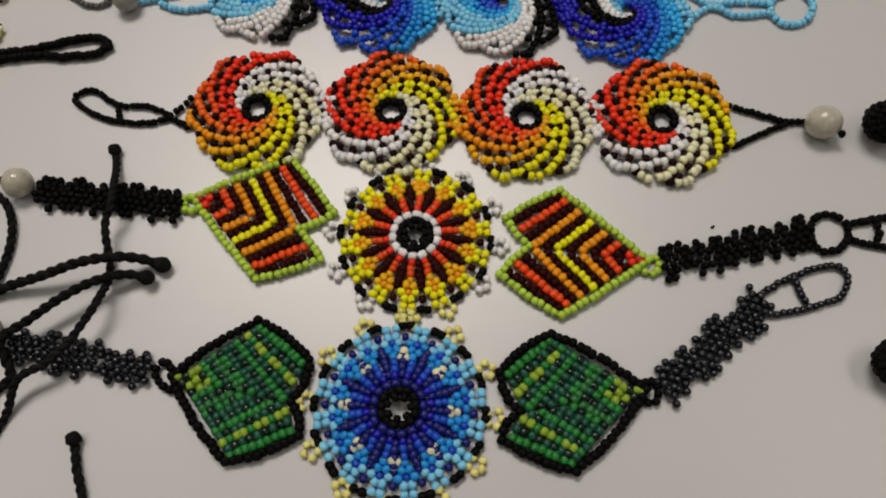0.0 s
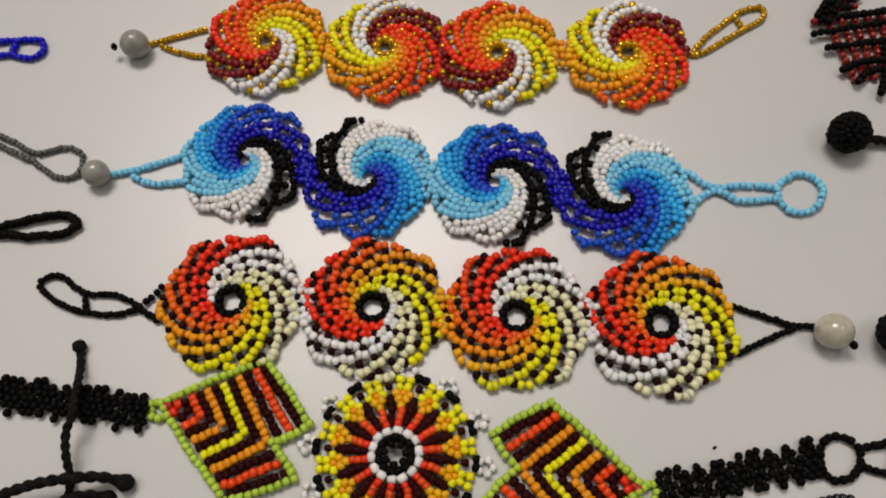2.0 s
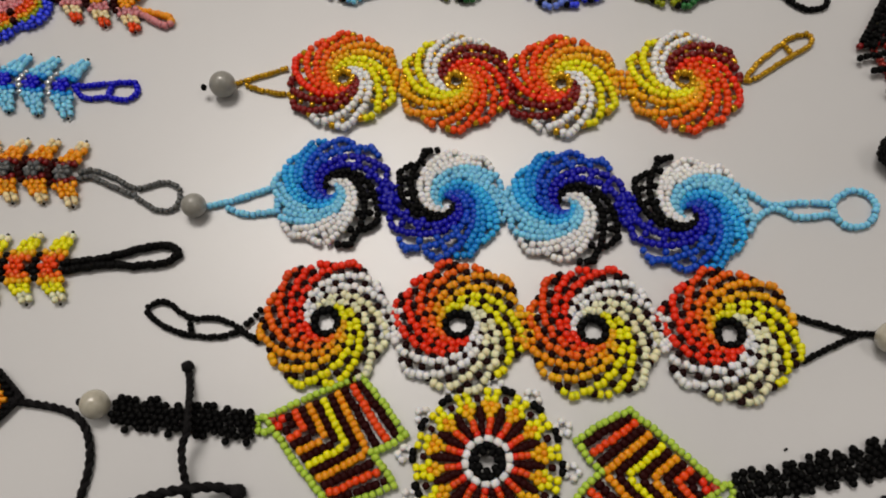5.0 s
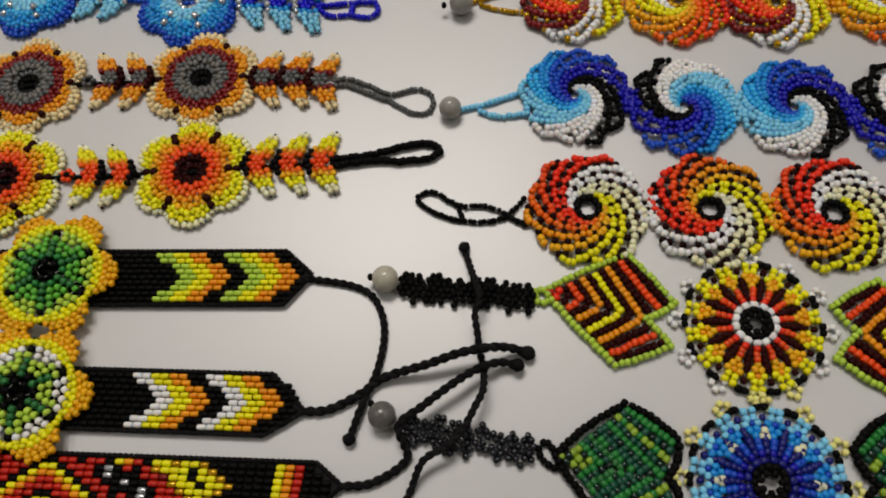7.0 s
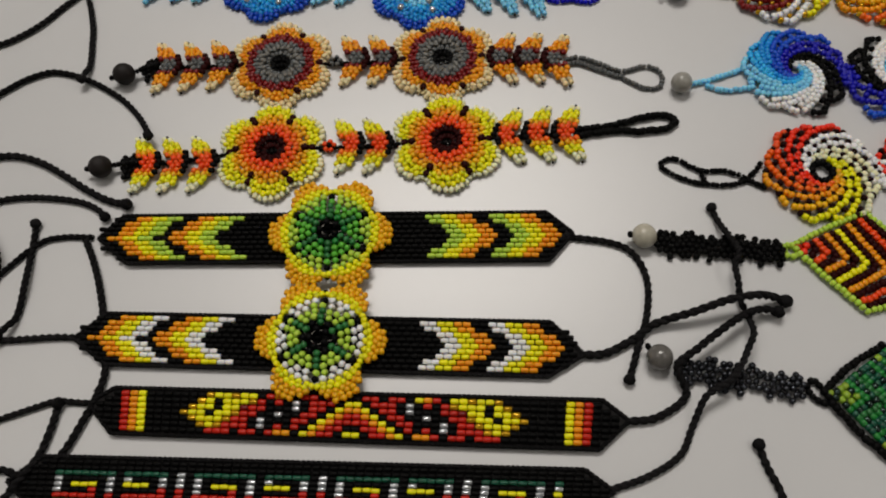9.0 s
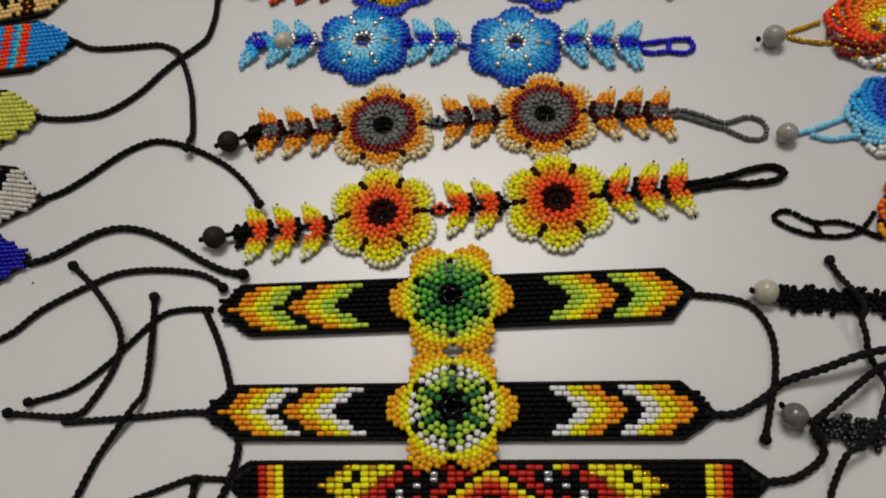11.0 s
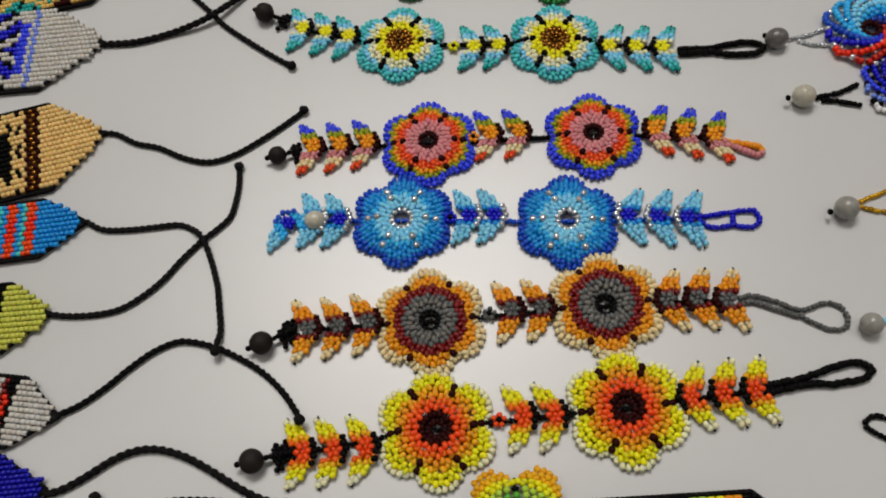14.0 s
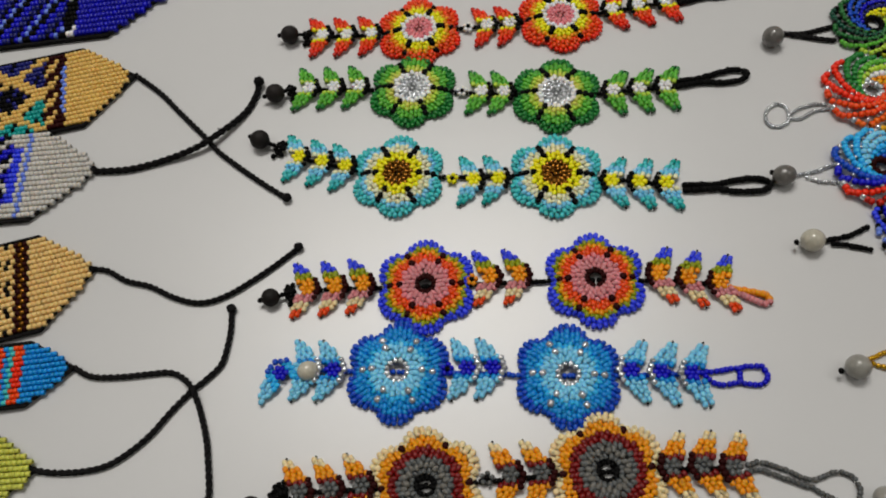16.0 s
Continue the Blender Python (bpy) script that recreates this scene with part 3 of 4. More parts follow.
link(wave, (-0.0360, 0.0887), (-0.0004, 0.0786), 0.0176, ["indigo"])
link(wave, (-0.0004, 0.0786), (0.0351, 0.0717), 0.0176, ["aqua"])
link(wave, (0.0351, 0.0717), (0.0710, 0.0634), 0.0176, ["indigo"])
wl = chain([(-0.0544, 0.0935), (-0.0642, 0.0913), (-0.0747, 0.0901)], "aqua") + chain([(-0.0543, 0.0847), (-0.0631, 0.0851), (-0.0689, 0.0881)], "aqua")
beadwork("clasp_strands", wl, wave, 14, "pale blue beaded strands")
wr = chain([(0.0902, 0.0676), (0.0935, 0.0638), (0.0967, 0.0621), (0.1051, 0.0614), (0.1132, 0.0598)], "aqua") + chain([(0.0895, 0.0578), (0.0931, 0.0602), (0.0972, 0.0608), (0.1024, 0.0570), (0.1122, 0.0563)], "aqua")
wr += chain([(0.1134, 0.0591), (0.1169, 0.0620), (0.1217, 0.0627), (0.1255, 0.0595), (0.1253, 0.0554), (0.1217, 0.0518), (0.1170, 0.0513), (0.1136, 0.0542)], "aqua", closed=True)
beadwork("loop", wr, wave, 16, "pale blue beaded button loop")
stone((-0.0790, 0.0896), 0.0039, wave, STONE, "grey marbled stone bead", 1.0)

sun_ = thing("swirl_bracelet", (0.0075, 0.1224), "beaded bracelet of orange, yellow, maroon and white swirls", "bracelet", SW)
blaze = ["coral", "coral", "tangerine", "orange", "amber", "yellow", "yellow", "white", "white", "maroon", "maroon", "red"]
for k, (c, ph) in enumerate((((-0.0286, 0.1297), 122), ((0.0083, 0.1219), 302), ((0.0422, 0.1150), 122), ((0.0812, 0.1093), 302))):
    beadwork("gold_swirl", spiral_disc(c, 0.0177, blaze, ph, "goldline", "goldline", 0.0034, 1.75, 0.0016, d=P * 1.14, step=1.7, small=0.72), sun_, 50)
link(sun_, (-0.0286, 0.1297), (0.0083, 0.1219), 0.0174, ["amber", "orange"])
link(sun_, (0.0083, 0.1219), (0.0422, 0.1150), 0.0174, ["maroon"])
link(sun_, (0.0422, 0.1150), (0.0812, 0.1093), 0.0174, ["amber", "orange"])
beadwork("clasp_strands", chain([(-0.0477, 0.1382), (-0.0561, 0.1368), (-0.0648, 0.1352)], "goldline", P * 0.85) + chain([(-0.0477, 0.1278), (-0.0560, 0.1307), (-0.0613, 0.1338)], "goldline", P * 0.85), sun_, 14, "gold beaded strands")
gl = chain([(0.1008, 0.1068), (0.1052, 0.1115), (0.1113, 0.1157), (0.1202, 0.1204), (0.1257, 0.1204), (0.1250, 0.1165), (0.1184, 0.1135), (0.1112, 0.1102), (0.1048, 0.1072)], "goldline", P * 0.85, True)
gl += chain([(0.1166, 0.1183), (0.1175, 0.1152), (0.1181, 0.1135)], "goldline", P * 0.85)
beadwork("loop", gl, sun_, 16, "gold beaded button loop")
stone((-0.0687, 0.1332), 0.0044, sun_, STONE, "grey marbled stone bead", 1.0, (-0.0751, 0.1331))

dusk = thing("swirl_bracelet", (0.0161, 0.1725), "beaded bracelet of lavender, white and green pinwheels with black beads", "bracelet", SW)
lav = ["lavender", "lavender", "periwinkle", "periwinkle", "lavender", "aqua", "white", "white", "lavender", "periwinkle", "royal", "royal"]
gre = ["pine", "pine", "forest", "forest", "olive", "olive", "lime", "lime", "lime", "leaf", "white", "lavender"]
whi = ["pine", "forest", "lavender", "periwinkle", "periwinkle", "lavender", "lavender", "white", "white", "white", "leaf", "pine"]
for c, arms, ph in (((-0.0204, 0.1799), lav, 60), ((0.0175, 0.1730), gre, 10), ((0.0523, 0.1630), whi, 40), ((0.0893, 0.1563), gre, 10)):
    beadwork("pinwheel", spiral_disc(c, 0.0170, arms, ph, "black"), dusk, 45)
dl = chain([(0.1119, 0.1470), (0.1193, 0.1480), (0.1278, 0.1432), (0.1358, 0.1368), (0.1343, 0.1307), (0.1272, 0.1309), (0.1220, 0.1376), (0.1159, 0.1451)], "black", P * 0.95, True) + chain([(0.1280, 0.1427), (0.1266, 0.1386), (0.1239, 0.1348)], "black", P * 0.95)
dl += chain([(0.1036, 0.1498), (0.1074, 0.1468), (0.1113, 0.1467)], "white")
beadwork("loop", dl, dusk, 16, "black beaded button loop", material=THREAD)
beadwork("clasp_strands", chain([(-0.0574, 0.1838), (-0.0488, 0.1837), (-0.0400, 0.1857)], "black", P) + chain([(-0.0553, 0.1818), (-0.0486, 0.1792), (-0.0431, 0.1764)], "black", P), dusk, 14, material=THREAD)
stone((-0.0638, 0.1838), 0.0044, dusk, PALE_STONE, "milky round stone bead", 1.05, (-0.0701, 0.1843))

frost = thing("swirl_bracelet", (-0.0249, 0.2091), "beaded bracelet of blue and red swirls with silver-lined beads", "bracelet", SW)
ice = ["aqua", "aqua", "sky", "azure", "blue", "navy", "crimson", "red", "royal", "blue", "sky", "sky"]
for c, ph in (((-0.0243, 0.2090), 60), ((0.0077, 0.1994), 240), ((0.0390, 0.1900), 60)):
    beadwork("glitter_swirl", spiral_disc(c, 0.0172, ice, ph, "silver", "brown", 0.004, 1.7, 0.003, d=P * 1.2, step=2.0, small=0.6), frost, 50)
beadwork("clasp_strands", chain([(-0.0561, 0.2141), (-0.0481, 0.2143), (-0.0387, 0.2159)], "silver", P * 0.8) + chain([(-0.0526, 0.2121), (-0.0481, 0.2091), (-0.0418, 0.2073)], "silver", P * 0.8), frost, 16, "silver beaded strands")
stone((-0.0628, 0.2137), 0.0042, frost, DARK_STONE, "grey stone bead", 1.15, (-0.0670, 0.2161))

coral = thing("swirl_bracelet", (-0.0125, 0.2453), "beaded bracelet of orange, red and green swirls with silver loop", "bracelet", SW)
reef = ["green", "leaf", "lime", "white", "orange", "amber", "tangerine", "coral", "coral", "red", "red", "green"]
for c, ph in (((-0.0114, 0.2450), 60), ((0.0221, 0.2354), 240), ((0.0548, 0.2258), 60)):
    beadwork("glitter_swirl", spiral_disc(c, 0.0185, reef, ph, "silver", "silver", 0.004, 1.7, 0.003, d=P * 1.2, step=2.0, small=0.6), coral, 50)
cl = chain([(-0.0480, 0.2423), (-0.0477, 0.2473), (-0.0512, 0.2495), (-0.0564, 0.2465), (-0.0579, 0.2415), (-0.0550, 0.2384), (-0.0506, 0.2391)], "silver", P * 0.75, True)
cl += chain([(-0.0481, 0.2426), (-0.0425, 0.2448), (-0.0360, 0.2456), (-0.0311, 0.2443)], "silver", P * 0.75) + chain([(-0.0488, 0.2410), (-0.0432, 0.2402), (-0.0374, 0.2423), (-0.0312, 0.2419)], "silver", P * 0.75)
beadwork("loop", cl, coral, 24, "silver beaded button loop")

moss = thing("swirl_bracelet", (0.0052, 0.2810), "beaded bracelet of green, blue and yellow pinwheels with dark stone", "bracelet", SW)
fern = ["blue", "royal", "navy", "yellow", "yellow", "olive", "lime", "leaf", "forest", "pine", "forest", "blue"]
for c, ph in (((0.0057, 0.2792), 60), ((0.0402, 0.2699), 240)):
    beadwork("pinwheel", spiral_disc(c, 0.0170, fern, ph, "black", r0=0.004), moss, 50)
rope("clasp_cord", [(-0.0336, 0.2847), (-0.0254, 0.2825), (-0.0175, 0.2827), (-0.0100, 0.2831)], moss, 0.0010, (False, False))
rope("clasp_cord", [(-0.0304, 0.2831), (-0.0239, 0.2801), (-0.0185, 0.2773), (-0.0130, 0.2752)], moss, 0.0010, (False, False))
stone((-0.0403, 0.2816), 0.0046, moss, DARK_STONE, "smoky grey stone bead", 1.0)
tag = thing("swirl_bracelet", (-0.0106, 0.3100), "beaded bracelet with a yellow petal edge", "bracelet", SW)
beadwork("pinwheel", spiral_disc((-0.0036, 0.3214), 0.0160, ["yellow"] * 4 + ["orange"] * 4 + ["lime"] * 4, 0, "black"), tag, 50)

# ---- mandala bracelets with leaf panels ----
MB = "mandala bracelets"
gold_b = thing("mandala_bracelet", (-0.0001, 0.0000), "yellow, orange and red beaded mandala bracelet with lime-edged leaf panels", "bracelet", MB)
c0 = (-0.0001, -0.0003)
beadwork("mandala", mandala(c0, 0.0203, 14, ("white", "red", "coral", "coral", "brown", "orange", "amber", "yellow", None), 0.0028), gold_b, 110, "round mandala with white inner ring")
pic = []
for k in range(12):
    a = radians(16 + 30 * k)
    r = 0.0226 if k in (0, 5, 6, 11) else 0.0216
    pic += small_daisy((c0[0] + r * math.cos(a), c0[1] + r * math.sin(a)), "white" if k not in (8, 9) else "cream", None, P * 0.98, 0, 5, a)
beadwork("picot_edge", pic, gold_b, 30, "white star-shaped picots")
lrows = [["brown"], ["coral"], ["brown"], ["orange"], ["brown"], ["yellow"], ["brown"], ["orange"], ["brown"], ["coral"], ["brown"], ["red"], ["crimson"]]
for tip, tops, shs, no in (((-0.0590, 0.0201), ((-0.0322, 0.0276), (-0.0432, -0.0055)), ((-0.0218, 0.0102), (-0.0262, -0.0025)), (-0.0315, 0.0066)), ((0.0588, -0.0152), ((0.0404, 0.0073), (0.0345, -0.0265)), ((0.0250, 0.0017), (0.0211, -0.0134)), (0.0299, -0.0071))):
    body, edge = leaf_panel(tip, tops, shs, no, lrows, "lime", grow=1.03)
    lp = beadwork("leaf_panel", body, gold_b, 30, "", material=THREAD)
    beadwork("border", edge, lp, 0, "lime green beaded border")
knot_beads = chain([(-0.0590, 0.0201), (-0.0618, 0.0212), (-0.0624, 0.0189), (-0.0615, 0.0167), (-0.0587, 0.0169)], "lime") + chain([(0.0588, -0.0152), (0.0617, -0.0145), (0.0624, -0.0167), (0.0609, -0.0193), (0.0584, -0.0187)], "lime")
beadwork("tip_ring", knot_beads, gold_b, 0, "lime green beaded rings")
beadwork("strap", net_strap((-0.0624, 0.0178), (-0.1035, 0.0287), "black"), gold_b, 24, "black netted bead strap", material=THREAD)
beadwork("strap", net_strap((0.0623, -0.0170), (0.1031, -0.0135), "black"), gold_b, 24, "black netted bead strap", material=THREAD)
ring = chain([(0.1057, -0.0099), (0.1102, -0.0093), (0.1134, -0.0122), (0.1130, -0.0159), (0.1096, -0.0193), (0.1052, -0.0190), (0.1034, -0.0156)], "black", P, True)
ring += chain([(0.1140, -0.0128), (0.1210, -0.0121), (0.1292, -0.0127), (0.1343, -0.0154), (0.1326, -0.0203), (0.1262, -0.0213), (0.1187, -0.0193), (0.1131, -0.0169)], "black", P) + chain([(0.1216, -0.0126), (0.1214, -0.0161), (0.1194, -0.0194)], "black", P)
beadwork("loop", ring, gold_b, 24, "black beaded button loop", material=THREAD)
stone((-0.1078, 0.0308), 0.0042, gold_b, PALE_STONE, "translucent milky stone bead", 1.0, (-0.1123, 0.0321))

blue_b = thing("mandala_bracelet", (-0.0093, -0.0448), "blue and black beaded mandala bracelet with green leaf panels", "bracelet", MB)
c1 = (-0.0093, -0.0452)
beadwork("mandala", mandala(c1, 0.0215, 16, ("navy", "indigo", "blue", "blue", "navy", "blue", "azure", "aqua", "ivory"), 0.0028), blue_b, 110, "round blue mandala with a dark centre")
pic = []
for k in range(12):
    a = radians(17 + 30 * k)
    r = 0.0236 if k in (0, 5, 6, 11) else 0.0230
    pic += small_daisy((c1[0] + r * math.cos(a), c1[1] + r * math.sin(a)), "cream", None, P * 0.98, 0, 5, a)
beadwork("picot_edge", pic, blue_b, 30, "cream star-shaped picots")
lrows = [["green"], ["pine", "hematite"], ["moss", "moss", "green"], ["pine", "hematite", "pine"], ["green"], ["hematite", "pine"], ["pine"], ["green", "hematite", "green"], ["forest"], ["hematite", "pine"], ["green"], ["moss", "hematite"], ["moss"], ["hematite", "moss", "green"], ["moss"]]
for tip, tops, shs, no in (((-0.0649, -0.0295), ((-0.0433, -0.0185), (-0.0525, -0.0514)), ((-0.0312, -0.0300), (-0.0350, -0.0477)), (-0.0365, -0.0397)), ((0.0507, -0.0487), ((0.0310, -0.0323), (0.0311, -0.0647)), ((0.0172, -0.0398), (0.0153, -0.0556)), (0.0204, -0.0496))):
    body, edge = leaf_panel(tip, tops, shs, no, lrows, "black", grow=1.045, thick=1.2, bulge=0.0012)
    lp = beadwork("leaf_panel", body, blue_b, 30, "", material=THREAD)
    beadwork("border", edge, lp, 0, "black beaded border", material=THREAD)
beadwork("tip_ring", chain([(-0.0649, -0.0283), (-0.0678, -0.0250), (-0.0703, -0.0273), (-0.0681, -0.0315), (-0.0649, -0.0327)], "black") + chain([(0.0509, -0.0477), (0.0534, -0.0462), (0.0549, -0.0487), (0.0532, -0.0518), (0.0501, -0.0511)], "black"), blue_b, 0, "black beaded rings", material=THREAD)
beadwork("strap", net_strap((-0.0707, -0.0275), (-0.1086, -0.0152), "gunmetal", 4.6), blue_b, 24, "gunmetal netted bead strap", material=THREAD)
beadwork("strap", net_strap((0.0551, -0.0497), (0.0864, -0.0301), "gunmetal", 4.6), blue_b, 24, "gunmetal netted bead strap", material=THREAD)
ladder = chain([(0.0858, -0.0294), (0.0911, -0.0263), (0.0992, -0.0241), (0.1069, -0.0233), (0.1095, -0.0268), (0.1066, -0.0314), (0.1001, -0.0332), (0.0926, -0.0340), (0.0871, -0.0338)], "gunmetal", P * 0.95, True)
ladder += chain([(0.0959, -0.0255), (0.0963, -0.0293), (0.0975, -0.0332)], "gunmetal", P * 0.95)
beadwork("loop", ladder, blue_b, 20, "gunmetal ladder-shaped button loop", material=THREAD)
stone((-0.1133, -0.0112), 0.0042, blue_b, DARK_STONE, "grey translucent stone bead", 1.0, (-0.1161, -0.0072))

# ---- flower bracelets ----
FB = "flower bracelets in a column"


def flower_bracelet(label, flowers, R, rings, units, centre, top, low, first="", heart=None, notch="brown", strand="black", **more):
    ob = thing("flower_bracelet", mid(*flowers), label, "bracelet", FB)
    ang = math.atan2(flowers[1][1] - flowers[0][1], flowers[1][0] - flowers[0][0])
    for f in flowers:
        beadwork("flower", flower(f, R, rings, 90 + math.degrees(ang), heart=heart, **more), ob, 70)
    for seg, back in units:
        beads = []
        for k, u in enumerate(seg):
            beads += fish_unit(u, ang, back, centre, top, low, notch)
        if back < 0 and seg[0][0] > flowers[0][0]:
            a = mid(flowers[0], seg[0], 0.72)
            beads += small_daisy(a, first or centre, "black", z=0.001)
        beadwork("fringed_link", beads, ob, 30)
    reach = [p for seg, _ in units for p in seg]
    beadwork("core_strand", chain([(*p, 0.0003) for p in (reach[0], *flowers, reach[-1])], strand, P * 0.95), ob, 0, material=THREAD)
    return ob


def toggle(ob, at, link, r=0.0042, dot=None):
    bm = bmesh.new()
    bmesh.ops.create_uvsphere(bm, u_segments=24, v_segments=16, radius=r)
    for v in bm.verts:
        v.co *= 1 + 0.03 * noise.noise(v.co * 500)
    bmesh.ops.translate(bm, verts=bm.verts, vec=Vector((at[0], at[1], r)))
    b = part("toggle_bead", bm, WOOD, ob, "dull black wooden toggle bead")
    beads = chain([at, link], "black", P * 0.9, z=r * 0.8)
    beadwork("toggle_stem", beads[1:] + net_strap(mid(at, link, 0.5), link, "black", 4.4, P * 0.95), ob, 0, material=THREAD)
    away = (at[0] - (link[0] - at[0]) / dist(at, link) * r * 1.15, at[1] - (link[1] - at[1]) / dist(at, link) * r * 1.15)
    bm = bmesh.new()
    bmesh.ops.create_icosphere(bm, subdivisions=2, radius=0.0011)
    bmesh.ops.translate(bm, verts=bm.verts, vec=Vector((*away, r)))
    part("end_bead", bm, paint("black"), ob)


def loop_end(ob, a, b, colour, width=0.0028, neck=0.35):
    ax = (b[0] - a[0], b[1] - a[1])
    L = math.hypot(*ax)
    n = (-ax[1] / L, ax[0] / L)
    side = lambda t, w: (a[0] + ax[0] * t + n[0] * w, a[1] + ax[1] * t + n[1] * w)
    names = [colour, colour] if isinstance(colour, str) else colour
    w = width
    up = [side(0, w * 0.45), side(neck, w * 0.4), side(0.65, w), side(0.9, w), side(1.0, 0.0005)]
    dn = [side(0, -w * 0.45), side(neck, -w * 0.4), side(0.65, -w), side(0.9, -w), side(1.0, -0.0005)]
    beadwork("loop", chain(up, names[0], P * 1.22, pitch=0.6) + chain(dn, names[1], P * 1.22, pitch=0.6), ob, 10, "beaded button loop", material=THREAD)


m4 = flower_bracelet("beaded bracelet of two yellow and orange flowers with winged links", ((-0.2323, 0.0875), (-0.1682, 0.0803)), 0.0200, ["brown", "brown", "coral", "tangerine", "orange", "amber", "yellow", "yellow", "ivory"],
    ((((-0.2776, 0.0896), (-0.2673, 0.0880), (-0.2567, 0.0865)), -1), (((-0.2027, 0.0851), (-0.1924, 0.0833)), -1), (((-0.1464, 0.0793), (-0.1357, 0.0782), (-0.1252, 0.0768)), 1)), "coral", ["tangerine", "amber", "yellow", "yellow", "ivory"], ["tangerine", "amber", "yellow", "ivory", "ivory"], "coral", edge="brown", r0=0.0030, core=0.9, marks=(5, 7), notch="black")
toggle(m4, (-0.2947, 0.0900), (-0.2816, 0.0904))
loop_end(m4, (-0.1210, 0.0764), (-0.0848, 0.0755), "black")
m5 = flower_bracelet("beaded bracelet of two orange flowers with grey centres", ((-0.2267, 0.1257), (-0.1644, 0.1174)), 0.0198, ["black", "slate", "grey", "slate", "maroon", "maroon", "orange", "orange", "peach", "peach"],
    ((((-0.2700, 0.1328), (-0.2593, 0.1313), (-0.2485, 0.1303)), -1), (((-0.1972, 0.1230), (-0.1865, 0.1215)), -1), (((-0.1428, 0.1142), (-0.1325, 0.1123), (-0.1226, 0.1095)), 1)), "slate", ["maroon", "orange", "orange", "peach", "peach"], ["maroon", "orange", "orange", "peach", "peach"], "slate", edge="brown", r0=0.0034, core=0.9, marks=(8,))
toggle(m5, (-0.2871, 0.1306), (-0.2748, 0.1334))
gtail = chain([(-0.1172, 0.1094), (-0.1128, 0.1095), (-0.1060, 0.1055), (-0.0985, 0.1005), (-0.0907, 0.1012), (-0.0849, 0.0985), (-0.0846, 0.0938), (-0.0880, 0.0907), (-0.0939, 0.0928), (-0.0991, 0.0979)], "slate", P * 0.9) + chain([(-0.1186, 0.1073), (-0.1134, 0.1069), (-0.1067, 0.1025), (-0.0995, 0.0980)], "slate", P * 0.9)
beadwork("loop", gtail, m5, 16, "grey beaded button loop")
m6 = flower_bracelet("beaded bracelet of two blue flowers with silver-lined beads, one end folded", ((-0.2290, 0.1683), (-0.1684, 0.1532)), 0.0190, ["silver", "aqua", "aqua", "aqua", "sky", "azure", "azure", "azure", "blue", "blue"],
    ((((-0.2616, 0.1763), (-0.2526, 0.1741)), -1), (((-0.2038, 0.1639), (-0.1945, 0.1619)), -1), (((-0.1458, 0.1500), (-0.1355, 0.1470), (-0.1250, 0.1440)), 1)), "royal", ["azure", "aqua", "aqua", "aqua"], ["azure", "aqua", "aqua", "aqua"], "royal", edge="silver", notch="silver", strand="blue", marks=(3, 6), r0=0.0041)
beadwork("fringed_link", fish_unit((-0.2720, 0.1773), 1.9, -1, "royal", ["sky", "aqua", "aqua"], ["sky", "aqua", "aqua"], "blue"), m6, 15)
loop6 = chain([(-0.1212, 0.1439), (-0.1162, 0.1432), (-0.1078, 0.1428), (-0.1002, 0.1416), (-0.0992, 0.1375), (-0.1030, 0.1352), (-0.1097, 0.1374), (-0.1172, 0.1386)], "royal", P, True) + chain([(-0.1080, 0.1423), (-0.1091, 0.1378)], "royal")
beadwork("loop", loop6, m6, 14, "dark blue beaded button loop")
stone((-0.2616, 0.1754), 0.0037, m6, PALE_STONE, "cream stone bead", 1.1)
m7 = flower_bracelet("beaded bracelet of two violet-blue, coral and pink flowers", ((-0.2123, 0.2001), (-0.1482, 0.1878)), 0.0190, ["brown", "rose", "rose", "pink", "coral", "coral", "orange", "olive", "periwinkle", "periwinkle"],
    ((((-0.2579, 0.2091), (-0.2470, 0.2073), (-0.2363, 0.2059)), -1), (((-0.1874, 0.1978), (-0.1760, 0.1958)), -1), (((-0.1243, 0.1842), (-0.1139, 0.1801), (-0.1031, 0.1757)), 1)), "orange", ["orange", "olive", "periwinkle", "periwinkle"], ["rose", "rose", "peach", "coral", "coral"], "orange", edge="brown", marks=(4, 7))
toggle(m7, (-0.2725, 0.2083), (-0.2630, 0.2091), 0.0036)
loop_end(m7, (-0.1001, 0.1727), (-0.0877, 0.1649), ["orange", "rose"], 0.0017, 0.2)
m8 = flower_bracelet("beaded bracelet of two turquoise and yellow flowers with amber centres", ((-0.2141, 0.2526), (-0.1504, 0.2368)), 0.0190, ["bronze", "bronze", "yellow", "yellow", "ivory", "ivory", "aqua", "turquoise", "turquoise"],
    ((((-0.2541, 0.2717), (-0.2444, 0.2669), (-0.2352, 0.2622)), -1), (((-0.1839, 0.2426), (-0.1738, 0.2407)), -1), (((-0.1292, 0.2286), (-0.1188, 0.2254), (-0.1084, 0.2223)), 1)), "yellow", ["ivory", "aqua", "turquoise", "teal"], ["ivory", "aqua", "turquoise", "teal"], "yellow", heart="bronze", notch="black", marks=(3, 5, 7))
toggle(m8, (-0.2695, 0.2835), (-0.2597, 0.2769))
loop_end(m8, (-0.1015, 0.2190), (-0.0683, 0.2124), "black")
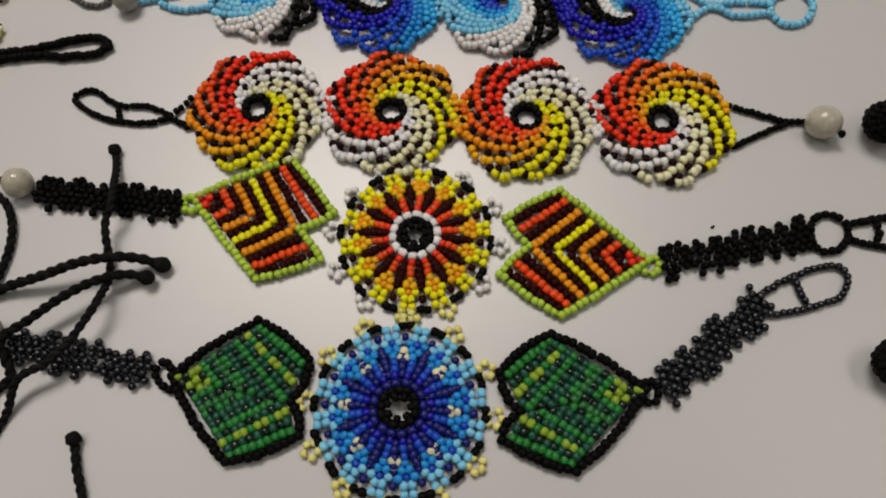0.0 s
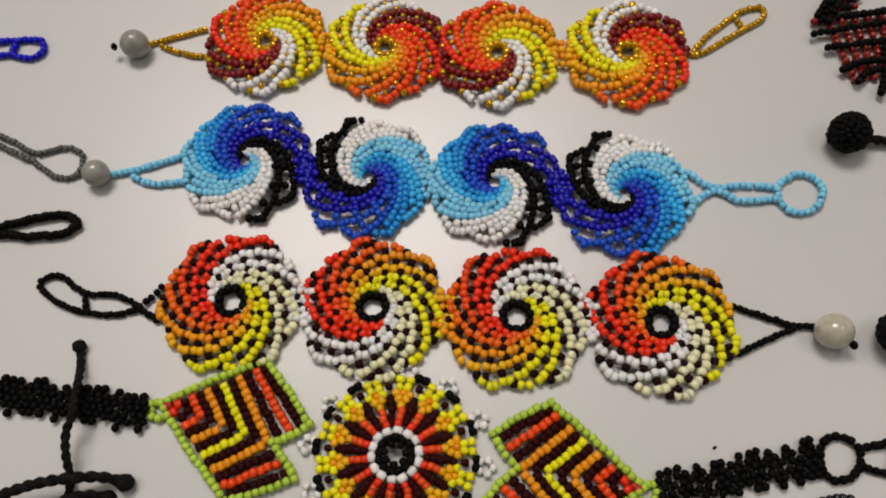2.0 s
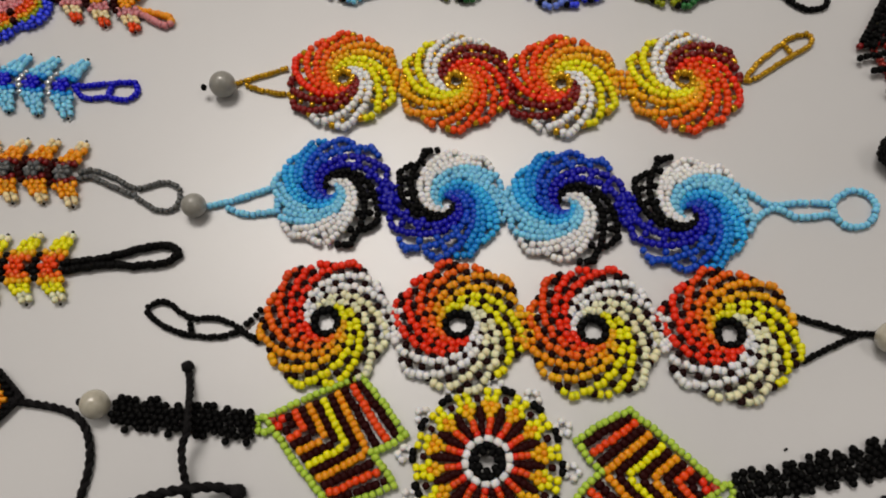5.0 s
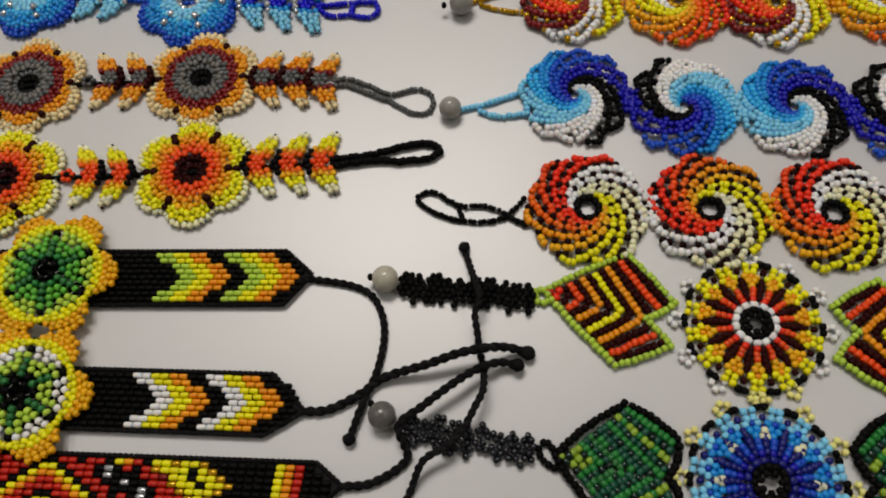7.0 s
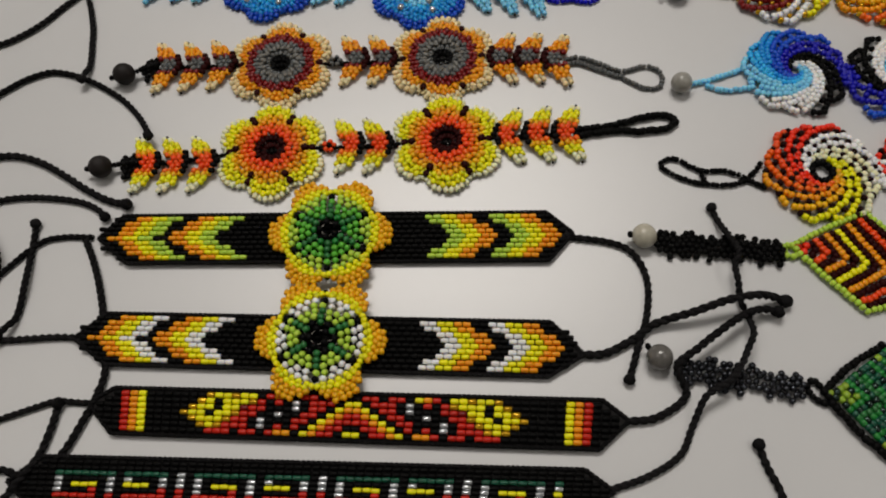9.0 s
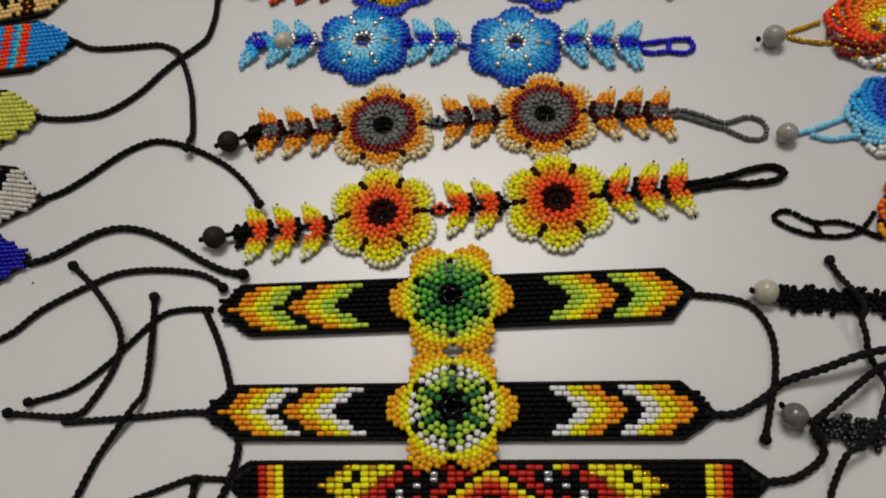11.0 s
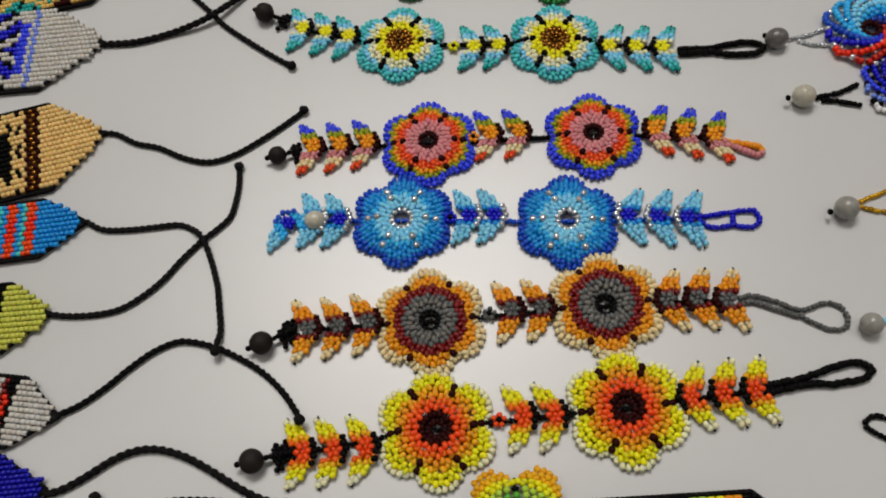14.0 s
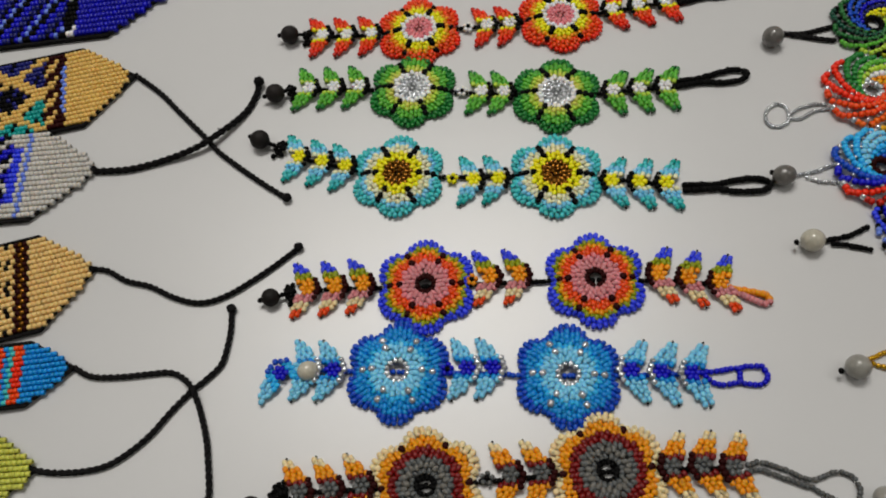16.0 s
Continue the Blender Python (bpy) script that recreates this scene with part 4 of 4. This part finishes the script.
m9 = flower_bracelet("beaded bracelet of two green flowers with silver centres", ((-0.2000, 0.2950), (-0.1394, 0.2764)), 0.0190, ["silver", "silver", "white", "pear", "lime", "leaf", "leaf", "green", "green"],
    ((((-0.2453, 0.3072), (-0.2342, 0.3050), (-0.2232, 0.3027)), -1), (((-0.1707, 0.2862), (-0.1612, 0.2835)), -1), (((-0.1154, 0.2723), (-0.1043, 0.2706), (-0.0932, 0.2690)), 1)), "white", ["lime", "leaf", "leaf", "green"], ["lime", "leaf", "leaf", "green"], "white", heart="silver", notch="black", marks=(3, 5, 7))
toggle(m9, (-0.2604, 0.3069), (-0.2514, 0.3081))
loop_end(m9, (-0.0889, 0.2698), (-0.0569, 0.2675), "black")
m10 = flower_bracelet("beaded bracelet of two red and orange flowers with pink centres", ((-0.1908, 0.3276), (-0.1262, 0.3186)), 0.0190, ["pink", "pink", "white", "yellow", "yellow", "orange", "coral", "coral", "red"],
    ((((-0.2353, 0.3365), (-0.2241, 0.3339), (-0.2128, 0.3316)), -1), (((-0.1598, 0.3227), (-0.1495, 0.3210)), -1), (((-0.1023, 0.3171), (-0.0902, 0.3163), (-0.0776, 0.3154)), 1)), "white", ["yellow", "coral", "red", "crimson"], ["yellow", "coral", "red", "crimson"], "white", heart="rose", notch="black", marks=(3, 4, 7))
toggle(m10, (-0.2501, 0.3393), (-0.2405, 0.3379))
loop_end(m10, (-0.0709, 0.3146), (-0.0387, 0.3156), "black")

# ---- loomed bands ----
LB = "loomed bands"


def arrows(hues):
    """Arrowheads that point at the ends, in three colours from tip to tail."""
    def pattern(i, j, n):
        k = abs(j)
        x = min(i, n - 1 - i + 0.5)
        for tip in (-2.3, 5.6):
            s = x - tip - 0.87 * k
            if 0 <= s < 6:
                return hues[0] if s < 2 else hues[1] if s < 4 else hues[2]
        return "black"
    return pattern


HUES = dict(K="black", R="crimson", Y="yellow", O="orange", S="silver", G="goldline", M="maroon", P="pine")
HALF = ("KRRKRRKYORKYYGYYG", "YKRRRKSKRKRGYYYKYG", "OYKRRKSKKKRRMYYKYYG", "ROYKRRKKSKKRRGYYKYYG", "RROYKRRKKKSKRRGYYYG", "KRROYKRKRKSKRRRGYG", "YKRROYKOORKRRKRRR")
TILE = ("KKKKKKKKKKKKKKKK", "KKKKKKKKKKKKKKKK", "SKPPPPPPPKPPPPPK", "SKSKKKKKSKSKKKSK", "SKSKYYYKSKYYYKSK", "RKSKKKRKSKKKKKRK", "RKRRRRRKRKRRRRRK", "KKPPPPPPPKPPPPPK", "KKKKKKKKKKKKKKKK")


def diamonds(i, j, n):
    u = int(abs(i - (n - 1) / 2))
    edge = n // 2 - u
    if 2 <= edge <= 4:
        return ("crimson", "orange", "yellow")[edge - 2]
    row = HALF[int(3 - j)]
    return HUES[row[u]] if u < len(row) else "black"


def meander(i, j, n):
    return HUES[TILE[int(4 - j)][int(i) % 16]] if 1 < i < n - 2 else "black"


m3 = band("loomed_band", ((-0.2862, 0.0694), (-0.1382, 0.0462), (-0.1406, 0.0281), (-0.2850, 0.0505)), ((-0.2952, 0.0618), (-0.1306, 0.0368)), 9, 0.00275, arrows(["orange", "yellow", "lime"]), "black loomed bead band with green, yellow and orange arrows and flower", LB, 250, True)
m2 = band("loomed_band", ((-0.2909, 0.0329), (-0.1445, 0.0065), (-0.1488, -0.0114), (-0.2910, 0.0149)), ((-0.3021, 0.0257), (-0.1360, -0.0061)), 9, 0.00275, arrows(["orange", "yellow", "white"]), "black loomed bead band with white, yellow and orange arrows and flower", LB, 250, True)
m1 = band("loomed_band", ((-0.2876, 0.0066), (-0.1336, -0.0213), (-0.1380, -0.0361), (-0.2884, -0.0082)), ((-0.2961, 0.0028), (-0.1268, -0.0289)), 7, 0.00275, diamonds, "black loomed bead band with red and yellow diamond pattern", LB, 250)
m0 = band("loomed_band", ((-0.3097, -0.0121), (-0.1435, -0.0412), (-0.1492, -0.0556), (-0.3117, -0.0285)), ((-0.3204, -0.0182), (-0.1361, -0.0489)), 9, 0.00275, meander, "black loomed bead band with green and silver stepped pattern", LB, 250)


def petal_flower(at, ob, rings, tilt):
    """A flower of six round petals that lies on a band."""
    beads = []
    d = P * 1.0
    for f, n, cols in ((0.14, 5, ["black"]), (0.25, 12, [rings[4], "forest"]), (0.35, 18, [rings[0], rings[0], "forest"]), (0.45, 24, [rings[0], rings[0], rings[0], "forest"]), (0.55, 24, [rings[0], rings[1], rings[1], rings[0]]), (0.645, 30, [rings[1]] * 4 + ["black"]), (0.72, 36, [rings[2]] * 5 + [None])):
        for k in range(n):
            hue = cols[k % len(cols)]
            if hue:
                a = 2 * math.pi * (k - (len(cols) - 2) / 2) / n + tilt
                beads.append(bead(at[0] + f * 0.0208 * math.cos(a), at[1] + f * 0.0208 * math.sin(a), 0.0032 + d / 2 + 0.004 * (1 - f) ** 1.2, a + 0.5 * (-1) ** k, hue, d * 1.08))
    for p in range(6):
        a0 = 2 * math.pi * p / 6 + tilt
        for row, (r, n, hue) in enumerate(((0.79, 8, rings[2]), (0.86, 7, rings[3]), (0.925, 6, rings[3]), (1.0, 4, rings[3]))):
            for k in range(n):
                s = (k - (n - 1) / 2) * 0.105
                rr = 0.0208 * r * (1 - 0.35 * s * s)
                a = a0 + s / r
                beads.append(bead(at[0] + rr * math.cos(a), at[1] + rr * math.sin(a), 0.0032 + d / 2 + 0.0008 - 0.0003 * row, a + 0.5 * (-1) ** k, hue, d * 1.08))
        a = a0 + math.pi / 6
        beads.append(bead(at[0] + 0.0162 * math.cos(a), at[1] + 0.0162 * math.sin(a), 0.0040, a, "black", d))
    return beadwork("flower", beads, ob, 40, "raised beaded flower with six rounded petals")


petal_flower((-0.2132, 0.0491), m3, ["leaf", "lime", "yellow", "amber", "green"], math.atan2((-0.1306, 0.0368)[1] - (-0.2952, 0.0618)[1], (-0.1306, 0.0368)[0] - (-0.2952, 0.0618)[0]))
petal_flower((-0.2196, 0.0112), m2, ["lime", "white", "yellow", "amber", "black"], math.atan2((-0.1360, -0.0061)[1] - (-0.3021, 0.0257)[1], (-0.1360, -0.0061)[0] - (-0.3021, 0.0257)[0]))


def left_band(tip, top, bottom, nrow, pattern, label, reach=0.085):
    """A wide band of which the pointed end with its cord comes into view."""
    m = mid(top, bottom)
    w = np.array((m[0] - tip[0], m[1] - tip[1]))
    w /= np.linalg.norm(w)
    t, b = np.array(top), np.array(bottom)
    # square the shoulders to the axis
    n = np.array((-w[1], w[0]))
    half = np.linalg.norm(t - b) / 2 * 0.97
    c = np.array(tip) + w * abs(np.dot(np.array(m) - np.array(tip), w))
    s = 1 if np.dot(t - b, n) > 0 else -1
    tr, br = c + n * s * half, c - n * s * half
    far = c + w * (reach + dist(tip, m) * 1.0)
    return band("loomed_band", (tr + w * reach, tr, br, br + w * reach), (far, tip), nrow, 0.00195, pattern, label, LB, 230, True)


def from_tip(rule):
    return lambda i, j, n: rule(math.floor(n - 1 - i + 0.5), j)


def blue_rule(x, j):
    if x < 6:
        return "indigo"
    return ("maroon", "orange", "olive", "brown", "indigo")[int(x - 6) % 5] if x < 14 else ("indigo" if (x + int(j)) % 9 else "sapphire")


def white_rule(x, j):
    if x < 1:
        return "pearl"
    if x < 10:
        return ("black", "red" if abs(j) < 3 else "black", "maroon", "pearl", "rose" if abs(j) < 3 else "pearl", "red" if abs(j) < 3 else "black", "black", "pearl", "pearl")[int(x - 1)]
    return "black" if (x + abs(int(j))) % 6 < 3 else "pearl"


def lime_rule(x, j):
    return "pear" if x < 1 else "black" if x < 3 else ("brown", "red", "red", "coral", "coral", "orange", "amber")[min(6, int(x - 3))] if x < 14 else "green"


def sky_rule(x, j):
    if x < 1:
        return "azure"
    if x in (1, 2, 5, 6):
        return "black" if abs(j) > 5 else "coral" if abs(j) > 2 else "red"
    if x in (3, 4, 7, 8):
        return "turquoise" if x in (3, 8) else "azure"
    u = (x - 9) % 12
    return "black" if abs(abs(j) - abs(u - 6)) < 1.6 else "red" if abs(j) + abs(u - 6) < 3 and x > 12 else "azure"


def gold_rule(x, j):
    if x < 2:
        return "sand"
    if x < 5:
        return ("brown", "bronze", "brown")[int(x - 2)]
    if x < 8:
        return "black" if x == 6 and int(abs(j)) % 4 < 2 else "sand"
    u = (x - 8) % 20
    if abs(abs(j) - abs(u - 10) * 0.8) < 1.5:
        return "sand"
    return "gold" if (int(x) * 3 + int(j) * 5) % 13 == 0 else "black"


def silver_rule(x, j):
    if x < 4:
        return "pearl" if x != 2 else "lavender"
    if x < 6:
        return "periwinkle" if abs(j) < 6 else "pearl"
    k = (x + abs(int(j)) * 2) % 10
    return "pearl" if k < 3 else "black" if k < 5 or k > 8 else "royal"


def teal_rule(x, j):
    if x < 4:
        return "gold"
    if x < 6:
        return ("lavender" if abs(j) < 6 else "brown") if x == 4 else "brown"
    if x < 9:
        return "gold" if (x + int(j)) % 4 < 2 else "brown"
    u = x - 9
    if abs(abs(j) - u * 0.55) < 1.3 or abs(abs(j) - 8 + u * 0.5) < 0.9:
        return "gold"
    if abs(j) > u * 0.55:
        return ("teal" if j < 0 else "navy") if (u + int(j)) % 5 else "black"
    return "black" if (u + abs(int(j))) % 4 else "navy"


def deep_rule(x, j):
    if x < 8:
        return "indigo" if (x + int(j)) % 7 else "royal"
    k = (x + int(j)) % 9
    if x < 11:
        return "white" if k < 2 else "black"
    return "black" if k in (2, 3, 6) else "lavender" if k == 4 else "navy" if k > 6 else "royal"


left_band((-0.3645, 0.0964), (-0.3794, 0.1122), (-0.3877, 0.0852), 15, from_tip(blue_rule), "wide dark blue loomed bead band with striped middle")
left_band((-0.3607, 0.1205), (-0.3726, 0.1382), (-0.3798, 0.1132), 12, from_tip(white_rule), "white loomed bead band with red and black stripes")
left_band((-0.3644, 0.1608), (-0.3788, 0.1774), (-0.3830, 0.1490), 12, from_tip(lime_rule), "lime-tipped loomed bead band with red and orange stripes")
left_band((-0.3504, 0.1974), (-0.3638, 0.2113), (-0.3731, 0.1866), 11, from_tip(sky_rule), "sky blue loomed bead band with red and black motifs")
left_band((-0.3429, 0.2385), (-0.3617, 0.2597), (-0.3691, 0.2155), 17, from_tip(gold_rule), "gold loomed bead band with black spiral motifs")
left_band((-0.3420, 0.2876), (-0.3657, 0.3148), (-0.3714, 0.2679), 17, from_tip(silver_rule), "white loomed bead band with blue and black waves")
left_band((-0.3240, 0.3357), (-0.3454, 0.3587), (-0.3512, 0.3124), 17, from_tip(teal_rule), "gold loomed bead band with teal and black diamonds")
left_band((-0.2997, 0.3898), (-0.3252, 0.4220), (-0.3432, 0.3647), 17, from_tip(deep_rule), "dark blue loomed bead band with black and white lines")

# ---- tie cords ----
TC = "tie cords"


def cord(label, pts, knots=(False, True), r=0.00105):
    ob = thing("tie_cord", pts[0], label, "cord", TC)
    rope("twisted_cord", pts, ob, r, knots)
    return ob


def up(p, z):
    return (p[0], p[1], z)


PLAIN = "black twisted tie cord with a knotted end"
cord(PLAIN, [(-0.3452, 0.2395), (-0.3375, 0.2366), (-0.3300, 0.2303), (-0.3206, 0.2256), (-0.3115, 0.2187), (-0.3035, 0.2144), (-0.2965, 0.2133), (-0.2881, 0.2149), (-0.2794, 0.2184), (-0.2705, 0.2226), (-0.2594, 0.2287)])
cord(PLAIN, [(-0.3505, 0.1975), (-0.3440, 0.1925), (-0.3338, 0.1900), (-0.3225, 0.1886), (-0.3146, 0.1875), (-0.3095, 0.1844), up((-0.3054, 0.1788), 0.0022), (-0.3034, 0.1704), (-0.3017, 0.1589), (-0.3016, 0.1516), (-0.3019, 0.1400), up((-0.3030, 0.1352), 0.0015), up((-0.3037, 0.1313), 0.0022)])
cord(PLAIN, [(-0.3674, 0.1623), (-0.3587, 0.1590), (-0.3479, 0.1570), (-0.3382, 0.1571), (-0.3293, 0.1605), (-0.3214, 0.1655), (-0.3144, 0.1718), (-0.3061, 0.1782), (-0.3002, 0.1816), (-0.2942, 0.1862), (-0.2912, 0.1934), (-0.2895, 0.1998), (-0.2885, 0.2079)])
cord(PLAIN, [(-0.3620, 0.1215), (-0.3536, 0.1234), (-0.3442, 0.1278), (-0.3357, 0.1329), (-0.3271, 0.1372), (-0.3186, 0.1391), (-0.3123, 0.1378), (-0.3041, 0.1337), (-0.2962, 0.1279), (-0.2886, 0.1208), (-0.2824, 0.1123), up((-0.2783, 0.1040), 0.002), up((-0.2770, 0.0999), 0.003)])
cord(PLAIN, [(-0.3657, 0.0947), (-0.3587, 0.0955), (-0.3508, 0.0981), (-0.3428, 0.1013), (-0.3347, 0.1028), (-0.3268, 0.1016), (-0.3181, 0.0973), (-0.3096, 0.0907), (-0.3014, 0.0835), (-0.2933, 0.0775), (-0.2855, 0.0739)], r=0.0012)
cord(PLAIN, [(-0.3931, 0.0613), (-0.3817, 0.0650), (-0.3702, 0.0680), (-0.3586, 0.0754), (-0.3394, 0.0821), (-0.3316, 0.0838), (-0.3219, 0.0833), (-0.3104, 0.0808), (-0.3010, 0.0773), (-0.2956, 0.0733), (-0.2933, 0.0702)])
cord(PLAIN, [(-0.3693, 0.0384), (-0.3477, 0.0335), (-0.3399, 0.0382), (-0.3320, 0.0504), up((-0.3303, 0.0615), 0.0025), (-0.3402, 0.0794), (-0.3483, 0.0901)], (True, True))
cord(PLAIN, [(-0.3625, 0.0410), (-0.3478, 0.0429), (-0.3350, 0.0499), (-0.3177, 0.0632), (-0.3086, 0.0649), (-0.2975, 0.0631)], (True, False), 0.00095)
cord(PLAIN, [(-0.3182, 0.0715), (-0.3189, 0.0622), up((-0.3199, 0.0492), 0.001), (-0.3224, 0.0371), up((-0.3258, 0.0315), 0.002), (-0.3377, 0.0185), (-0.3454, 0.0056)], (True, False))
cord("black twisted tie cord", [(-0.3006, 0.0259), (-0.3083, 0.0273), (-0.3178, 0.0282), (-0.3274, 0.0291), (-0.3506, 0.0318)], (False, False))
cord("black twisted tie cord tucked under a band", [(-0.3000, 0.0624), (-0.2971, 0.0542), (-0.2947, 0.0452), up((-0.2927, 0.0331), 0.0), (-0.2912, 0.0142), (-0.2936, 0.0051), (-0.2973, -0.0018), (-0.3023, -0.0101), (-0.3060, -0.0144)], (False, False), 0.0011)
cord("black twisted tie cord", [(-0.2953, 0.0027), (-0.3013, 0.0040), (-0.3069, 0.0052), (-0.3141, 0.0041), (-0.3249, 0.0021), (-0.3393, 0.0000)], (False, False), 0.00095)
cord("black twisted tie cord", [(-0.3059, 0.0041), (-0.3081, -0.0038), (-0.3112, -0.0114), up((-0.3146, -0.0173), 0.002), (-0.3216, -0.0236)], (True, False), 0.0011)
cord("black twisted tie cord", [(-0.3178, -0.0168), (-0.3234, -0.0143), (-0.3378, -0.0127)], (False, False), 0.0011)
cord(PLAIN, [(-0.1340, 0.0364), (-0.1191, 0.0316), (-0.1122, 0.0261), (-0.1100, 0.0161), (-0.1131, 0.0041), up((-0.1193, -0.0074), 0.001), (-0.1238, -0.0162)])
cord("black twisted tie cord with a thick knotted end", [(-0.1377, -0.0057), (-0.1293, -0.0066), (-0.1189, -0.0032), up((-0.1117, 0.0003), 0.001), up((-0.0989, 0.0015), 0.004), up((-0.0884, 0.0030), 0.006), up((-0.0795, 0.0033), 0.006), up((-0.0732, 0.0030), 0.003), up((-0.0681, 0.0013), 0.0)], r=0.00125)
cord("black twisted tie cord with a bent end", [(-0.1282, -0.0288), (-0.1182, -0.0291), (-0.1078, -0.0239), up((-0.1088, -0.0152), 0.004), up((-0.1013, -0.0107), 0.005), up((-0.0917, -0.0057), 0.006), up((-0.0835, -0.0021), 0.005), up((-0.0769, -0.0008), 0.003), up((-0.0719, -0.0021), 0.001)], r=0.00115)
cord("black twisted tie cord crossing a beaded strap", [(-0.1373, -0.0481), (-0.1247, -0.0458), (-0.1140, -0.0411), (-0.1082, -0.0333), up((-0.1032, -0.0260), 0.005), up((-0.0958, -0.0229), 0.006), up((-0.0904, -0.0185), 0.006), up((-0.0863, -0.0131), 0.006), up((-0.0832, -0.0084), 0.006), up((-0.0820, -0.0012), 0.002), up((-0.0823, 0.0043), 0.001), up((-0.0822, 0.0096), 0.004), up((-0.0820, 0.0150), 0.005), up((-0.0800, 0.0188), 0.0065), up((-0.0802, 0.0238), 0.005), up((-0.0811, 0.0322), 0.001), (-0.0819, 0.0385)], r=0.0010)
cord(PLAIN, [(-0.0903, -0.0417), (-0.0895, -0.0489), (-0.0879, -0.0574), (-0.0895, -0.0698)], (True, False))
cord(PLAIN, [(-0.3240, 0.3367), (-0.3128, 0.3230), (-0.3045, 0.3098), (-0.2937, 0.2928), (-0.2874, 0.2824), (-0.2734, 0.2656), (-0.2616, 0.2530)], r=0.0011)
cord(PLAIN, [(-0.3425, 0.2868), (-0.3283, 0.2842), (-0.3141, 0.2848), up((-0.2999, 0.2864), 0.0015), up((-0.2899, 0.2900), 0.0022), (-0.2759, 0.3008), (-0.2694, 0.3101), up((-0.2670, 0.3161), 0.001)], r=0.0013)

# ---- far right: beaded balls and a netted collar ----
def ball(at, r, away):
    ob = thing("beaded_ball", at, "black beaded ball on a cord", "ball", "beaded balls")
    beads = []
    for i in range(120):
        z = 1 - 2 * (i + 0.5) / 120
        a = i * 2.39996
        s = math.sqrt(1 - z * z)
        beads.append(bead(at[0] + r * s * math.cos(a), at[1] + r * s * math.sin(a), r + P / 2 + r * z, a + 1.5, "black"))
    beadwork("bead_cover", beads, ob, 60, material=THREAD)
    rope("ball_cord", [up(at, r * 0.6), up(mid(at, away, 0.4), 0.001), away], ob, 0.0012, (False, False))


ball((0.1356, 0.0715), 0.0049, (0.1598, 0.0670))
ball((0.1308, 0.0134), 0.0049, (0.1525, 0.0106))
ball((0.1121, -0.0510), 0.0049, (0.1318, -0.0545))
net = thing("netted_collar", (0.1573, 0.1133), "black and dark red netted bead collar", "necklace")
lat = []
rows = (((0.1378, 0.1079), (0.1507, 0.1083), (0.1743, 0.1088)), ((0.1405, 0.1024), (0.1521, 0.1023), (0.1720, 0.1020)), ((0.1427, 0.0941), (0.1488, 0.0959), (0.1697, 0.0955)), ((0.1457, 0.0896), (0.1516, 0.0928), (0.1680, 0.0905)), ((0.1508, 0.0848), (0.1549, 0.0924), (0.1563, 0.0997)), ((0.1405, 0.1138), (0.1511, 0.1264), (0.1622, 0.1396), (0.1704, 0.1516)), ((0.1432, 0.1114), (0.1538, 0.1240), (0.1649, 0.1371), (0.1740, 0.1488)), ((0.1486, 0.1126), (0.1588, 0.1127), (0.1756, 0.1125)))
for pts in rows:
    lat += chain([up(p, 0.0012) for p in pts], "black", P * 1.12)
for k in range(9):
    a, b = mid((0.1440, 0.1113), (0.1756, 0.1125), k / 8), mid((0.1453, 0.0910), (0.1696, 0.0906), k / 8)
    lat += chain([a, b], "ruby", P * 1.08, pitch=0.9)
for k in range(12):
    a, b = mid((0.1396, 0.1124), (0.1712, 0.1510), k / 12), mid((0.1500, 0.1130), (0.1830, 0.1500), k / 12)
    lat += chain([up(a, 0.0006), up(b, 0.0006)], ["maroon", "black", "black"], P * 1.05)
beadwork("bead_net", lat, net, 120, material=THREAD)
specks = thing("dust_speck", (0.0790, -0.0081), "tiny dark specks of dust on the tabletop", "dust")
tagged(specks, kind="stuff")
bm = bmesh.new()
for p in ((0.0790, -0.0081), (-0.2881, 0.2970), (-0.3640, 0.0869), (-0.2950, 0.0071), (0.0794, -0.0079)):
    bmesh.ops.create_icosphere(bm, subdivisions=1, radius=0.0004, matrix=Matrix.Translation((p[0], p[1], 0.0003)))
part("speck", bm, CORD, specks)
